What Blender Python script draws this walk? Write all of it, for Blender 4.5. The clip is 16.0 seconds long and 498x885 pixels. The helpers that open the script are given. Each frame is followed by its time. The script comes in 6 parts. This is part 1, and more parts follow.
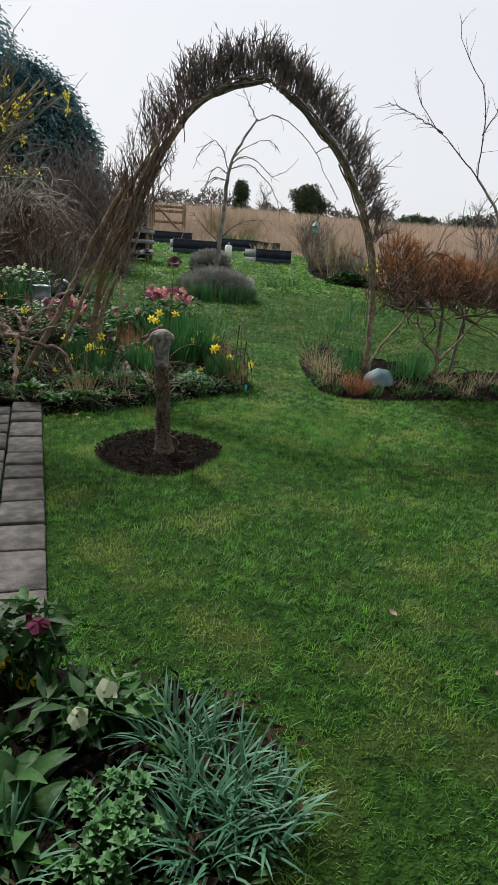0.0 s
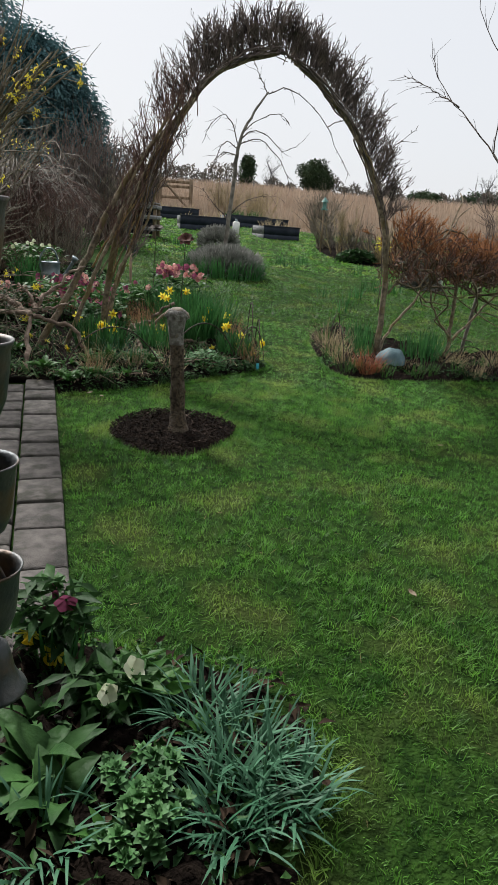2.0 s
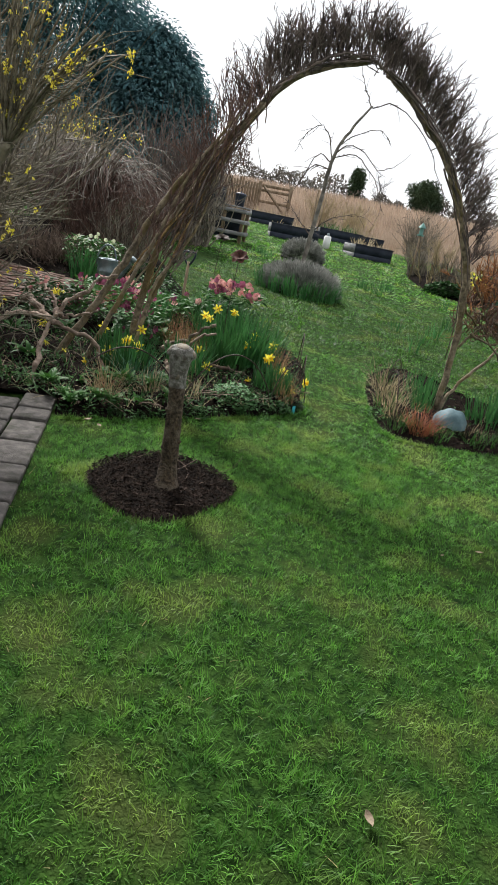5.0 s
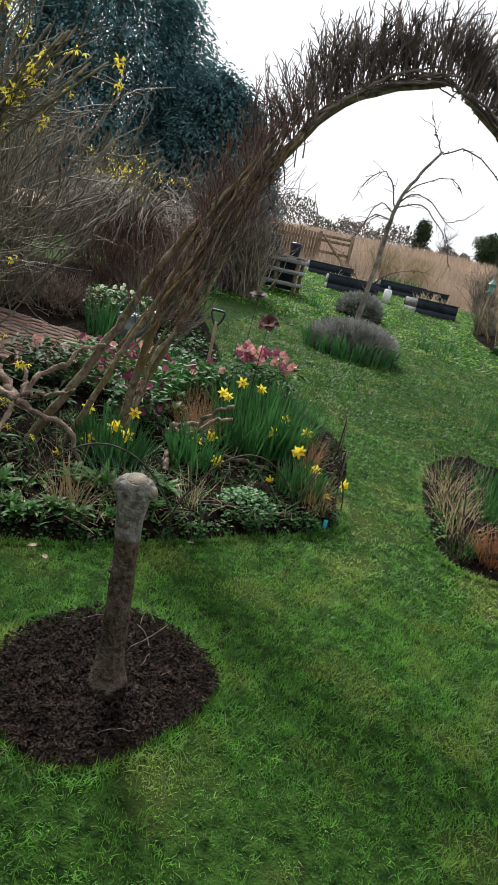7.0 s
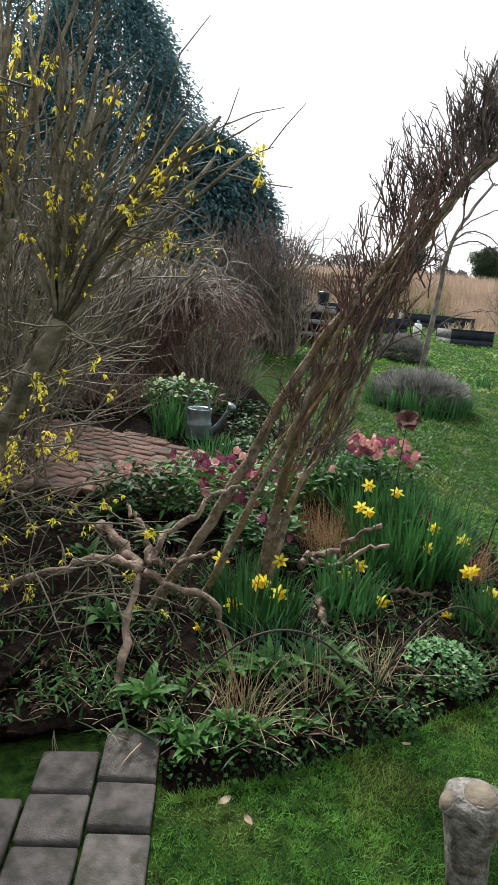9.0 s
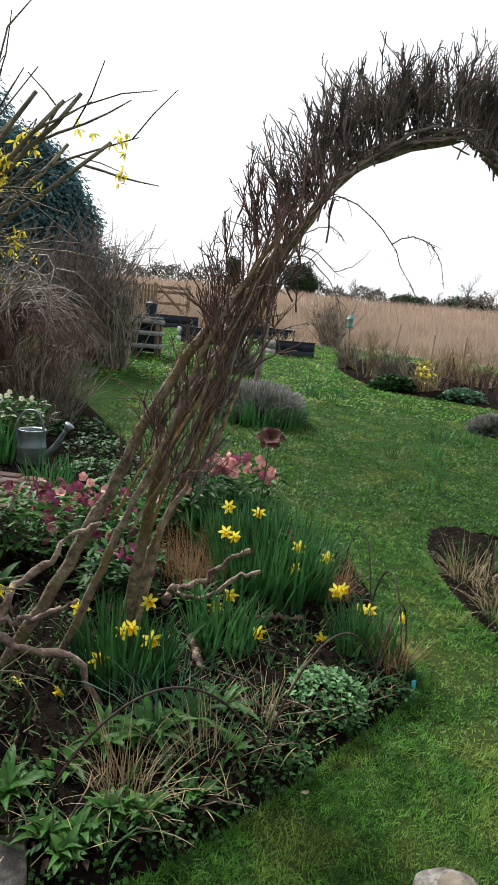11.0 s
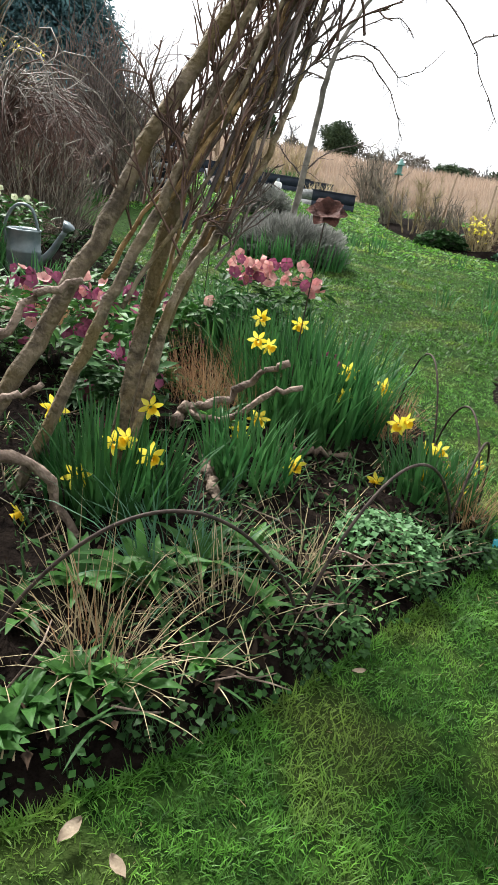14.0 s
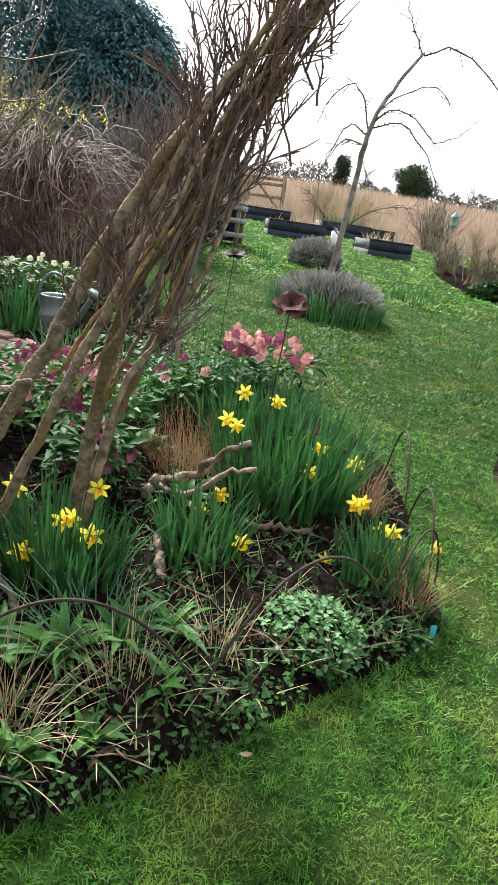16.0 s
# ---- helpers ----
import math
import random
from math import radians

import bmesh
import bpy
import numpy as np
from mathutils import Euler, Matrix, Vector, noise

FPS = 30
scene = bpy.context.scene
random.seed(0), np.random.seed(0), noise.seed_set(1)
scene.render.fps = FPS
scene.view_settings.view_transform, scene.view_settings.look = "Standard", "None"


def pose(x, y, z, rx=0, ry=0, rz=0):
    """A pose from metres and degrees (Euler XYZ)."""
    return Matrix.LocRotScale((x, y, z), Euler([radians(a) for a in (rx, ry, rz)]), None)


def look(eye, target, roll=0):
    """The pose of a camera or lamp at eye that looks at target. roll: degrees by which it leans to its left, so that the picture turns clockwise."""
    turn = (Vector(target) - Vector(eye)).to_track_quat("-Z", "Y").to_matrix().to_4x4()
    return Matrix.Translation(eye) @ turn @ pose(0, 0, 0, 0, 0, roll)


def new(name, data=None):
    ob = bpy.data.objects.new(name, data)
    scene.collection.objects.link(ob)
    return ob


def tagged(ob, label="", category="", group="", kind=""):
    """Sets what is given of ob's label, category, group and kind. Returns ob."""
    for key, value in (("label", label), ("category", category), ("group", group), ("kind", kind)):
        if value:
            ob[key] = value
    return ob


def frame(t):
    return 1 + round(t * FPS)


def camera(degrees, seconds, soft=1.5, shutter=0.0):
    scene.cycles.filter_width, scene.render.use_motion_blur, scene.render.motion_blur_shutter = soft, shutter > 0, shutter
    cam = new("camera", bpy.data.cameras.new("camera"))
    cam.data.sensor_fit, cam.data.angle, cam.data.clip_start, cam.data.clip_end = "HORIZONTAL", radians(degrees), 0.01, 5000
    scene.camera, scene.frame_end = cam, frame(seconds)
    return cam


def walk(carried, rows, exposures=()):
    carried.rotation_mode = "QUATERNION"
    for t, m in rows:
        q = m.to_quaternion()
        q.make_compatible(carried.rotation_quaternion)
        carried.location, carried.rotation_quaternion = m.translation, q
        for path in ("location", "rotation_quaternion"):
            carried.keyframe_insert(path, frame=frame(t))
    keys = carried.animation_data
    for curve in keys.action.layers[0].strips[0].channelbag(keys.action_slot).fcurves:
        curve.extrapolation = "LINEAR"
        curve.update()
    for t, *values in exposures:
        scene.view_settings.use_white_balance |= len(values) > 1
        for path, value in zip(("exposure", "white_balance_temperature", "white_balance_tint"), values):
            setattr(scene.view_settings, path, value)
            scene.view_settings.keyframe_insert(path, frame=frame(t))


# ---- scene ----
cam = camera(41.7, 16.0, 1.0)
PATH = [
    (0, (0.566, 0.369, 1.268), (0.399, 2.282, 0.711), 4.1),
    (0.5, (0.524, 0.359, 1.267), (0.303, 2.273, 0.732), 7.1),
    (1, (0.523, 0.353, 1.268), (0.391, 2.263, 0.692), 6.0),
    (1.5, (0.504, 0.355, 1.269), (0.363, 2.256, 0.666), 5.3),
    (2, (0.505, 0.367, 1.268), (0.331, 2.26, 0.647), 4.4),
    (2.5, (0.508, 0.375, 1.271), (0.329, 2.266, 0.645), 5.0),
    (3, (0.497, 0.396, 1.283), (0.331, 2.284, 0.643), 6.4),
    (3.2, (0.494, 0.42, 1.292), (0.338, 2.31, 0.657), 7.7),
    (5.3, (0.742, 1.331, 1.481), (0.346, 3.19, 0.86), 11.6),
    (5.5, (0.735, 1.46, 1.515), (0.406, 3.348, 0.944), 10.7),
    (6, (0.729, 1.737, 1.537), (0.274, 3.605, 0.987), 9.9),
    (6.5, (0.722, 2.125, 1.554), (0.189, 3.986, 1.051), 12.0),
    (7, (0.57, 2.41, 1.545), (-0.003, 4.248, 1.002), 12.8),
    (7.5, (0.244, 2.786, 1.562), (-0.404, 4.604, 1.037), 8.5),
    (8, (0.027, 3.023, 1.627), (-0.778, 4.81, 1.229), 8.3),
    (8.5, (-0.211, 3.056, 1.68), (-0.921, 4.886, 1.298), 9.0),
    (9, (-0.45, 2.94, 1.729), (-1.092, 4.784, 1.299), 4.8),
    (9.5, (-0.532, 2.877, 1.746), (-0.878, 4.802, 1.325), 6.3),
    (10, (-0.566, 2.954, 1.747), (-0.851, 4.893, 1.348), 4.5),
    (10.2, (-0.611, 3.019, 1.75), (-0.8, 4.98, 1.405), 3.5),
    (12.3, (-0.723, 3.414, 1.56), (-0.832, 5.347, 1.058), 5.9),
    (12.5, (-0.714, 3.491, 1.52), (-0.814, 5.41, 0.966), 5.7),
    (13, (-0.743, 3.702, 1.409), (-0.982, 5.607, 0.847), 5.7),
    (13.5, (-0.78, 3.875, 1.253), (-0.94, 5.759, 0.601), 8.3),
    (14, (-0.785, 3.922, 1.171), (-0.919, 5.785, 0.455), 8.8),
    (14.5, (-0.776, 3.923, 1.171), (-0.953, 5.792, 0.483), 8.8),
    (15, (-0.688, 3.892, 1.255), (-0.905, 5.745, 0.534), 7.3),
    (15.5, (-0.557, 3.841, 1.407), (-0.831, 5.717, 0.772), 7.9),
    (16, (-0.371, 3.894, 1.451), (-0.728, 5.753, 0.806), 8.7),
]
EXPOSURES = [(0, 0.1), (3, 0.1), (5.5, 0.54), (6, 0.4), (7, 0.37), (8, 0.62), (9, 0.55), (9.5, 0.4), (12.5, 0.42), (13.5, 0.72), (14.5, 1.08), (16, 1.1)]
walk(cam, [(t, look(eye, target, roll)) for t, eye, target, roll in PATH], EXPOSURES)

# ---- light: a bright overcast sky with a weak, wide sun from the far left ----
world = bpy.data.worlds.new("overcast_sky")
scene.world = world
world.use_nodes = True
wn = world.node_tree
wn.nodes.clear()
sky = wn.nodes.new("ShaderNodeTexSky")
sky.sky_type, sky.sun_disc = "NISHITA", False
sky.sun_elevation, sky.sun_rotation = radians(47), radians(-39)
sky.dust_density, sky.air_density = 4.0, 1.0
veil = wn.nodes.new("ShaderNodeMixRGB")
veil.inputs[0].default_value = 0.86
veil.inputs[2].default_value = (8.2, 8.42, 8.8, 1)
glow = wn.nodes.new("ShaderNodeBackground")
glow.inputs[1].default_value = 0.1
wout = wn.nodes.new("ShaderNodeOutputWorld")
wn.links.new(sky.outputs[0], veil.inputs[1])
wn.links.new(veil.outputs[0], glow.inputs[0])
wn.links.new(glow.outputs[0], wout.inputs[0])
sun = new("sun", bpy.data.lights.new("sun", "SUN"))
sun.data.energy, sun.data.angle, sun.data.color = 4.8, radians(9), (1.0, 0.985, 0.96)
sun.matrix_world = look((-13, 16, 22), (0, 0, 0))

# ---- materials ----


def mat(name, c1, c2, scale=6.0, rough=0.85, bump=0.3, bscale=60.0, vary=0.0, thin=0.0, metal=0.0, spec=0.3, detail=6.0, c3=None, s3=1.5, stretch=None):
    """A surface of two mixed colours, a third in large patches, fine relief, and change from piece to piece."""
    m = bpy.data.materials.new(name)
    m.use_nodes = True
    nt = m.node_tree
    b = nt.nodes["Principled BSDF"]
    out = nt.nodes["Material Output"]
    geo = nt.nodes.new("ShaderNodeNewGeometry")
    place = geo.outputs["Position"]
    if stretch:
        sc = nt.nodes.new("ShaderNodeMapping")
        sc.inputs["Scale"].default_value = stretch
        nt.links.new(place, sc.inputs[0])
        place = sc.outputs[0]
    n1 = nt.nodes.new("ShaderNodeTexNoise")
    n1.inputs["Scale"].default_value, n1.inputs["Detail"].default_value = scale, detail
    nt.links.new(place, n1.inputs["Vector"])
    ramp = nt.nodes.new("ShaderNodeValToRGB")
    ramp.color_ramp.elements[0].position, ramp.color_ramp.elements[1].position = 0.34, 0.66
    ramp.color_ramp.elements[0].color, ramp.color_ramp.elements[1].color = (*c1, 1), (*c2, 1)
    nt.links.new(n1.outputs[0], ramp.inputs[0])
    col = ramp.outputs[0]
    if c3:
        n3 = nt.nodes.new("ShaderNodeTexNoise")
        n3.inputs["Scale"].default_value, n3.inputs["Detail"].default_value = s3, 4
        nt.links.new(place, n3.inputs["Vector"])
        r3 = nt.nodes.new("ShaderNodeValToRGB")
        r3.color_ramp.elements[0].position, r3.color_ramp.elements[1].position = 0.5, 0.66
        nt.links.new(n3.outputs[0], r3.inputs[0])
        mx = nt.nodes.new("ShaderNodeMixRGB")
        nt.links.new(r3.outputs[0], mx.inputs[0])
        nt.links.new(col, mx.inputs[1])
        mx.inputs[2].default_value = (*c3, 1)
        col = mx.outputs[0]
    if vary:
        info = nt.nodes.new("ShaderNodeObjectInfo")
        add = nt.nodes.new("ShaderNodeMath")
        add.operation = "ADD"
        nt.links.new(geo.outputs["Random Per Island"], add.inputs[0])
        nt.links.new(info.outputs["Random"], add.inputs[1])
        mr = nt.nodes.new("ShaderNodeMapRange")
        mr.inputs[1].default_value, mr.inputs[2].default_value = 0, 2
        mr.inputs[3].default_value, mr.inputs[4].default_value = 1 - vary, 1 + vary
        nt.links.new(add.outputs[0], mr.inputs[0])
        hs = nt.nodes.new("ShaderNodeHueSaturation")
        nt.links.new(mr.outputs[0], hs.inputs["Value"])
        nt.links.new(col, hs.inputs["Color"])
        col = hs.outputs[0]
    nt.links.new(col, b.inputs["Base Color"])
    b.inputs["Roughness"].default_value, b.inputs["Metallic"].default_value = rough, metal
    b.inputs["Specular IOR Level"].default_value = spec
    if bump:
        n2 = nt.nodes.new("ShaderNodeTexNoise")
        n2.inputs["Scale"].default_value, n2.inputs["Detail"].default_value = bscale, 5
        nt.links.new(place, n2.inputs["Vector"])
        bp = nt.nodes.new("ShaderNodeBump")
        bp.inputs["Strength"].default_value, bp.inputs["Distance"].default_value = bump, 0.02
        nt.links.new(n2.outputs[0], bp.inputs["Height"])
        nt.links.new(bp.outputs[0], b.inputs["Normal"])
    if thin:
        tr = nt.nodes.new("ShaderNodeBsdfTranslucent")
        nt.links.new(col, tr.inputs[0])
        mix = nt.nodes.new("ShaderNodeMixShader")
        mix.inputs[0].default_value = thin
        nt.links.new(b.outputs[0], mix.inputs[1])
        nt.links.new(tr.outputs[0], mix.inputs[2])
        nt.links.new(mix.outputs[0], out.inputs[0])
    return m


M = {
    "grass": mat("lawn_grass", (0.027, 0.098, 0.011), (0.122, 0.305, 0.042), 12.0, 0.5, 0, vary=0.88, thin=0.5, c3=(0.185, 0.285, 0.054), s3=2.4, spec=0.3, detail=8.0),
    "straw": mat("dead_grass_blade", (0.2, 0.16, 0.07), (0.42, 0.36, 0.18), 9, 0.8, 0, vary=0.4, thin=0.3),
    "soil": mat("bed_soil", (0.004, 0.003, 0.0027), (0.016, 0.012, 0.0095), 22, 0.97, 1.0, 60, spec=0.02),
    "mulch": mat("bark_mulch", (0.005, 0.004, 0.0033), (0.036, 0.025, 0.019), 30, 0.9, 0.8, 90, vary=0.8, spec=0.1),
    "bark": mat("stump_bark", (0.022, 0.016, 0.01), (0.115, 0.082, 0.052), 60, 0.9, 1.0, 80, c3=(0.12, 0.095, 0.068), s3=24),
    "headbark": mat("smooth_grey_bark", (0.1, 0.093, 0.08), (0.27, 0.255, 0.23), 34, 0.8, 0.8, 60, c3=(0.1, 0.085, 0.068), s3=26),
    "cut": mat("cut_wood", (0.1, 0.085, 0.062), (0.21, 0.175, 0.13), 20, 0.8, 0.3, 80),
    "willow": mat("willow_bark", (0.085, 0.066, 0.046), (0.3, 0.24, 0.165), 26, 0.8, 0.8, 60, vary=0.35, c3=(0.16, 0.12, 0.055), s3=6),
    "twig": mat("willow_twig", (0.062, 0.05, 0.046), (0.19, 0.15, 0.13), 8, 0.8, 0, vary=0.45),
    "redtwig": mat("red_twig", (0.062, 0.038, 0.031), (0.155, 0.092, 0.07), 6, 0.75, 0, vary=0.4),
    "golden": mat("golden_rod_bark", (0.17, 0.105, 0.045), (0.36, 0.24, 0.11), 20, 0.75, 0.6, 80, vary=0.3),
    "rustwig": mat("rust_brown_twig", (0.13, 0.062, 0.035), (0.28, 0.13, 0.065), 6, 0.75, 0, vary=0.4),
    "orange": mat("orange_twig", (0.3, 0.12, 0.045), (0.52, 0.23, 0.09), 5, 0.75, 0, vary=0.4),
    "grey_twig": mat("grey_twig", (0.075, 0.064, 0.05), (0.27, 0.235, 0.18), 7, 0.7, 0, vary=0.45),
    "silvertwig": mat("silvery_stem", (0.11, 0.097, 0.08), (0.34, 0.305, 0.255), 7, 0.65, 0, vary=0.4),
    "forsyth": mat("forsythia_bark", (0.085, 0.075, 0.05), (0.24, 0.21, 0.15), 18, 0.8, 0.5, 90, vary=0.3),
    "drift": mat("dead_branch", (0.11, 0.075, 0.055), (0.36, 0.27, 0.21), 16, 0.8, 0.8, 70, c3=(0.08, 0.055, 0.04), s3=5),
    "litter": mat("leaf_litter", (0.014, 0.01, 0.007), (0.07, 0.046, 0.03), 20, 0.9, 0, vary=0.6, spec=0.1),
    "log": mat("lying_log", (0.08, 0.055, 0.04), (0.2, 0.15, 0.11), 12, 0.85, 0.7, 60),
    "paver": mat("concrete_paver", (0.062, 0.057, 0.052), (0.14, 0.125, 0.114), 16, 0.9, 0.45, 170, vary=0.25, c3=(0.05, 0.048, 0.038), s3=11),
    "brick": mat("red_brick", (0.085, 0.05, 0.038), (0.2, 0.115, 0.085), 10, 0.9, 0.5, 90, vary=0.35, c3=(0.1, 0.085, 0.07), s3=5),
    "daff": mat("daffodil_leaf", (0.024, 0.1, 0.028), (0.068, 0.195, 0.056), 5, 0.5, 0, vary=0.5, thin=0.25, spec=0.25),
    "yellow": mat("daffodil_petal", (0.8, 0.68, 0.05), (0.9, 0.82, 0.14), 20, 0.6, 0, vary=0.12, thin=0.35),
    "trumpet": mat("daffodil_trumpet", (0.8, 0.52, 0.01), (0.88, 0.62, 0.03), 20, 0.6, 0, thin=0.25),
    "pink": mat("hellebore_petal", (0.15, 0.026, 0.072), (0.32, 0.095, 0.16), 18, 0.6, 0, vary=0.4, thin=0.3),
    "palepink": mat("pale_hellebore_petal", (0.48, 0.16, 0.17), (0.74, 0.46, 0.4), 18, 0.6, 0, vary=0.3, thin=0.3),
    "butter": mat("yellow_narcissus_petal", (0.72, 0.6, 0.05), (0.86, 0.76, 0.16), 18, 0.6, 0, vary=0.15, thin=0.3),
    "cream": mat("cream_petal", (0.62, 0.66, 0.42), (0.78, 0.8, 0.62), 18, 0.6, 0, vary=0.15, thin=0.3),
    "leaf": mat("broad_leaf", (0.024, 0.082, 0.016), (0.06, 0.17, 0.03), 8, 0.5, 0.2, 50, vary=0.4, thin=0.25, spec=0.2),
    "darkleaf": mat("dark_leaf", (0.016, 0.052, 0.014), (0.048, 0.118, 0.032), 8, 0.55, 0.2, 50, vary=0.45, thin=0.2, spec=0.15),
    "glauc": mat("glaucous_leaf", (0.038, 0.12, 0.062), (0.105, 0.235, 0.14), 6, 0.5, 0, vary=0.45, thin=0.2, spec=0.2),
    "sedum": mat("sedum_leaf", (0.036, 0.112, 0.032), (0.085, 0.2, 0.066), 9, 0.6, 0, vary=0.3),
    "dry": mat("dry_grass", (0.3, 0.235, 0.13), (0.52, 0.43, 0.26), 5, 0.8, 0, vary=0.4, thin=0.2),
    "rust": mat("rusty_grass", (0.27, 0.145, 0.075), (0.48, 0.31, 0.17), 5, 0.8, 0, vary=0.45, thin=0.2),
    "redgrass": mat("red_brown_grass", (0.22, 0.07, 0.035), (0.4, 0.16, 0.08), 5, 0.8, 0, vary=0.4, thin=0.2),
    "reed": mat("reed_field", (0.36, 0.275, 0.205), (0.54, 0.43, 0.33), 0.4, 0.9, 0, vary=0.3, thin=0.15),
    "lav": mat("lavender", (0.14, 0.145, 0.13), (0.36, 0.355, 0.325), 6, 0.8, 0, vary=0.45),
    # blue-green leaf, paled and blued further to carry haze and flare
    "conifer": mat("hazed_conifer_leaf", (0.055, 0.13, 0.145), (0.14, 0.255, 0.265), 0.8, 0.95, 0, vary=0.35, thin=0.25, spec=0.03),
    "ever": mat("evergreen_leaf", (0.025, 0.05, 0.02), (0.06, 0.1, 0.045), 0.5, 0.7, 0, vary=0.4),
    "hedge": mat("bare_hedge", (0.12, 0.115, 0.1), (0.22, 0.2, 0.17), 0.3, 0.9, 0, vary=0.4),
    "farbark": mat("far_bark", (0.1, 0.1, 0.1), (0.2, 0.2, 0.2), 2, 0.9, 0),
    "silver": mat("sapling_bark", (0.1, 0.09, 0.075), (0.27, 0.245, 0.21), 10, 0.75, 0.4, 60),
    "tar": mat("black_painted_board", (0.008, 0.012, 0.022), (0.022, 0.03, 0.046), 4, 0.65, 0.3, 40, vary=0.2),
    "boardgrey": mat("weathered_and_lit_board", (0.16, 0.16, 0.162), (0.3, 0.3, 0.3), 5, 0.85, 0.4, 40, vary=0.2, stretch=(1, 1, 6)),
    "timber": mat("fence_timber", (0.13, 0.09, 0.055), (0.28, 0.21, 0.14), 5, 0.85, 0.4, 40, vary=0.3, stretch=(4, 4, 0.6)),
    "zinc": mat("galvanised_metal", (0.11, 0.145, 0.155), (0.22, 0.265, 0.275), 12, 0.5, 0.1, 40, metal=0.6, spec=0.5),
    "copper": mat("aged_copper", (0.05, 0.06, 0.065), (0.12, 0.115, 0.11), 16, 0.5, 0.2, 60, metal=0.5, spec=0.5, c3=(0.16, 0.09, 0.05), s3=9),
    "rustiron": mat("rusted_iron", (0.05, 0.022, 0.018), (0.13, 0.055, 0.04), 25, 0.8, 0.4, 80, metal=0.2),
    "iron": mat("dark_iron", (0.03, 0.022, 0.018), (0.07, 0.05, 0.04), 25, 0.7, 0.3, 80, metal=0.3),
    "stone": mat("blue_grey_stone", (0.065, 0.115, 0.13), (0.135, 0.205, 0.225), 9, 0.7, 0.3, 60),
    "tag": mat("turquoise_plastic", (0.03, 0.3, 0.36), (0.05, 0.38, 0.44), 9, 0.5, 0),
    "white": mat("white_paint", (0.68, 0.68, 0.66), (0.8, 0.8, 0.78), 6, 0.6, 0.1, 50),
    "navy": mat("dark_blue_plastic", (0.015, 0.02, 0.035), (0.03, 0.038, 0.06), 6, 0.45, 0.1, 50),
    "deadleaf": mat("dead_leaf", (0.16, 0.12, 0.08), (0.32, 0.26, 0.18), 30, 0.8, 0.3, 90, vary=0.3),
    "render": mat("house_wall_paint", (0.45, 0.43, 0.4), (0.55, 0.53, 0.5), 4, 0.9, 0.3, 60),
    "berry": mat("green_painted_metal", (0.08, 0.2, 0.17), (0.14, 0.3, 0.26), 9, 0.5, 0.1, 40),
}


def ground_material():
    """Dark thatch under the lawn; beyond the garden the bare straw of the reed field."""
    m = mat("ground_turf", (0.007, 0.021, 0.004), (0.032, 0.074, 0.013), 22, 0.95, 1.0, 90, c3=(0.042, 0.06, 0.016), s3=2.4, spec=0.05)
    nt = m.node_tree
    b = nt.nodes["Principled BSDF"]
    old = b.inputs["Base Color"].links[0].from_socket
    geo = nt.nodes.new("ShaderNodeNewGeometry")
    sep = nt.nodes.new("ShaderNodeSeparateXYZ")
    nt.links.new(geo.outputs["Position"], sep.inputs[0])
    mr = nt.nodes.new("ShaderNodeMapRange")
    mr.inputs[1].default_value, mr.inputs[2].default_value = 24.5, 26.5
    nt.links.new(sep.outputs[1], mr.inputs[0])
    nz = nt.nodes.new("ShaderNodeTexNoise")
    nz.inputs["Scale"].default_value = 0.5
    rp = nt.nodes.new("ShaderNodeValToRGB")
    rp.color_ramp.elements[0].color, rp.color_ramp.elements[1].color = (0.3, 0.22, 0.16, 1), (0.46, 0.36, 0.28, 1)
    nt.links.new(geo.outputs["Position"], nz.inputs["Vector"])
    nt.links.new(nz.outputs[0], rp.inputs[0])
    mx = nt.nodes.new("ShaderNodeMixRGB")
    nt.links.new(mr.outputs[0], mx.inputs[0])
    nt.links.new(old, mx.inputs[1])
    nt.links.new(rp.outputs[0], mx.inputs[2])
    nt.links.new(mx.outputs[0], b.inputs["Base Color"])
    return m


# ---- geometry helpers ----
rng = np.random.default_rng(7)


def height(x, y):
    """The lie of the land: level by the house, then rising gently; a little lower to the right."""
    x, y = np.asarray(x, float), np.asarray(y, float)
    s = np.clip((y - 2.5) / 3, 0, 1)
    return 0.066 * 1.2 * np.logaddexp(0, (y - 6.0) / 1.2) - 0.035 * np.clip(x, -6, 6) * s


def hz(x, y):
    return float(height(x, y))


class Geo:
    """Collects vertices and faces of one mesh."""

    def __init__(self):
        self.v, self.f, self.n = [], [], 0

    def add(self, verts, *faces):
        verts = np.asarray(verts, float).reshape(-1, 3)
        for f in faces:
            f = np.asarray(f, int)
            if len(f):
                self.f.append(f + self.n)
        self.v.append(verts)
        self.n += len(verts)
        return self

    def mesh(self, name, material, origin=(0, 0, 0), smooth=False):
        me = bpy.data.meshes.new(name)
        v = np.concatenate(self.v) - np.asarray(origin, float)
        sizes = np.concatenate([np.full(len(f), f.shape[1]) for f in self.f])
        loops = np.concatenate([f.ravel() for f in self.f])
        me.vertices.add(len(v))
        me.vertices.foreach_set("co", v.astype(np.float32).ravel())
        me.loops.add(len(loops))
        me.loops.foreach_set("vertex_index", loops.astype(np.int32))
        me.polygons.add(len(sizes))
        me.polygons.foreach_set("loop_start", (np.cumsum(sizes) - sizes).astype(np.int32))
        me.update(calc_edges=True)
        if smooth:
            me.polygons.foreach_set("use_smooth", np.ones(len(sizes), bool))
        me.materials.append(M[material])
        return me


WHERE = {}


def thing(name, label, category, at, group="", kind=""):
    ob = new(name)
    ob.location = at
    ob.empty_display_size = 0.05
    WHERE[ob] = np.asarray(at, float)
    return tagged(ob, label, category, group, kind)


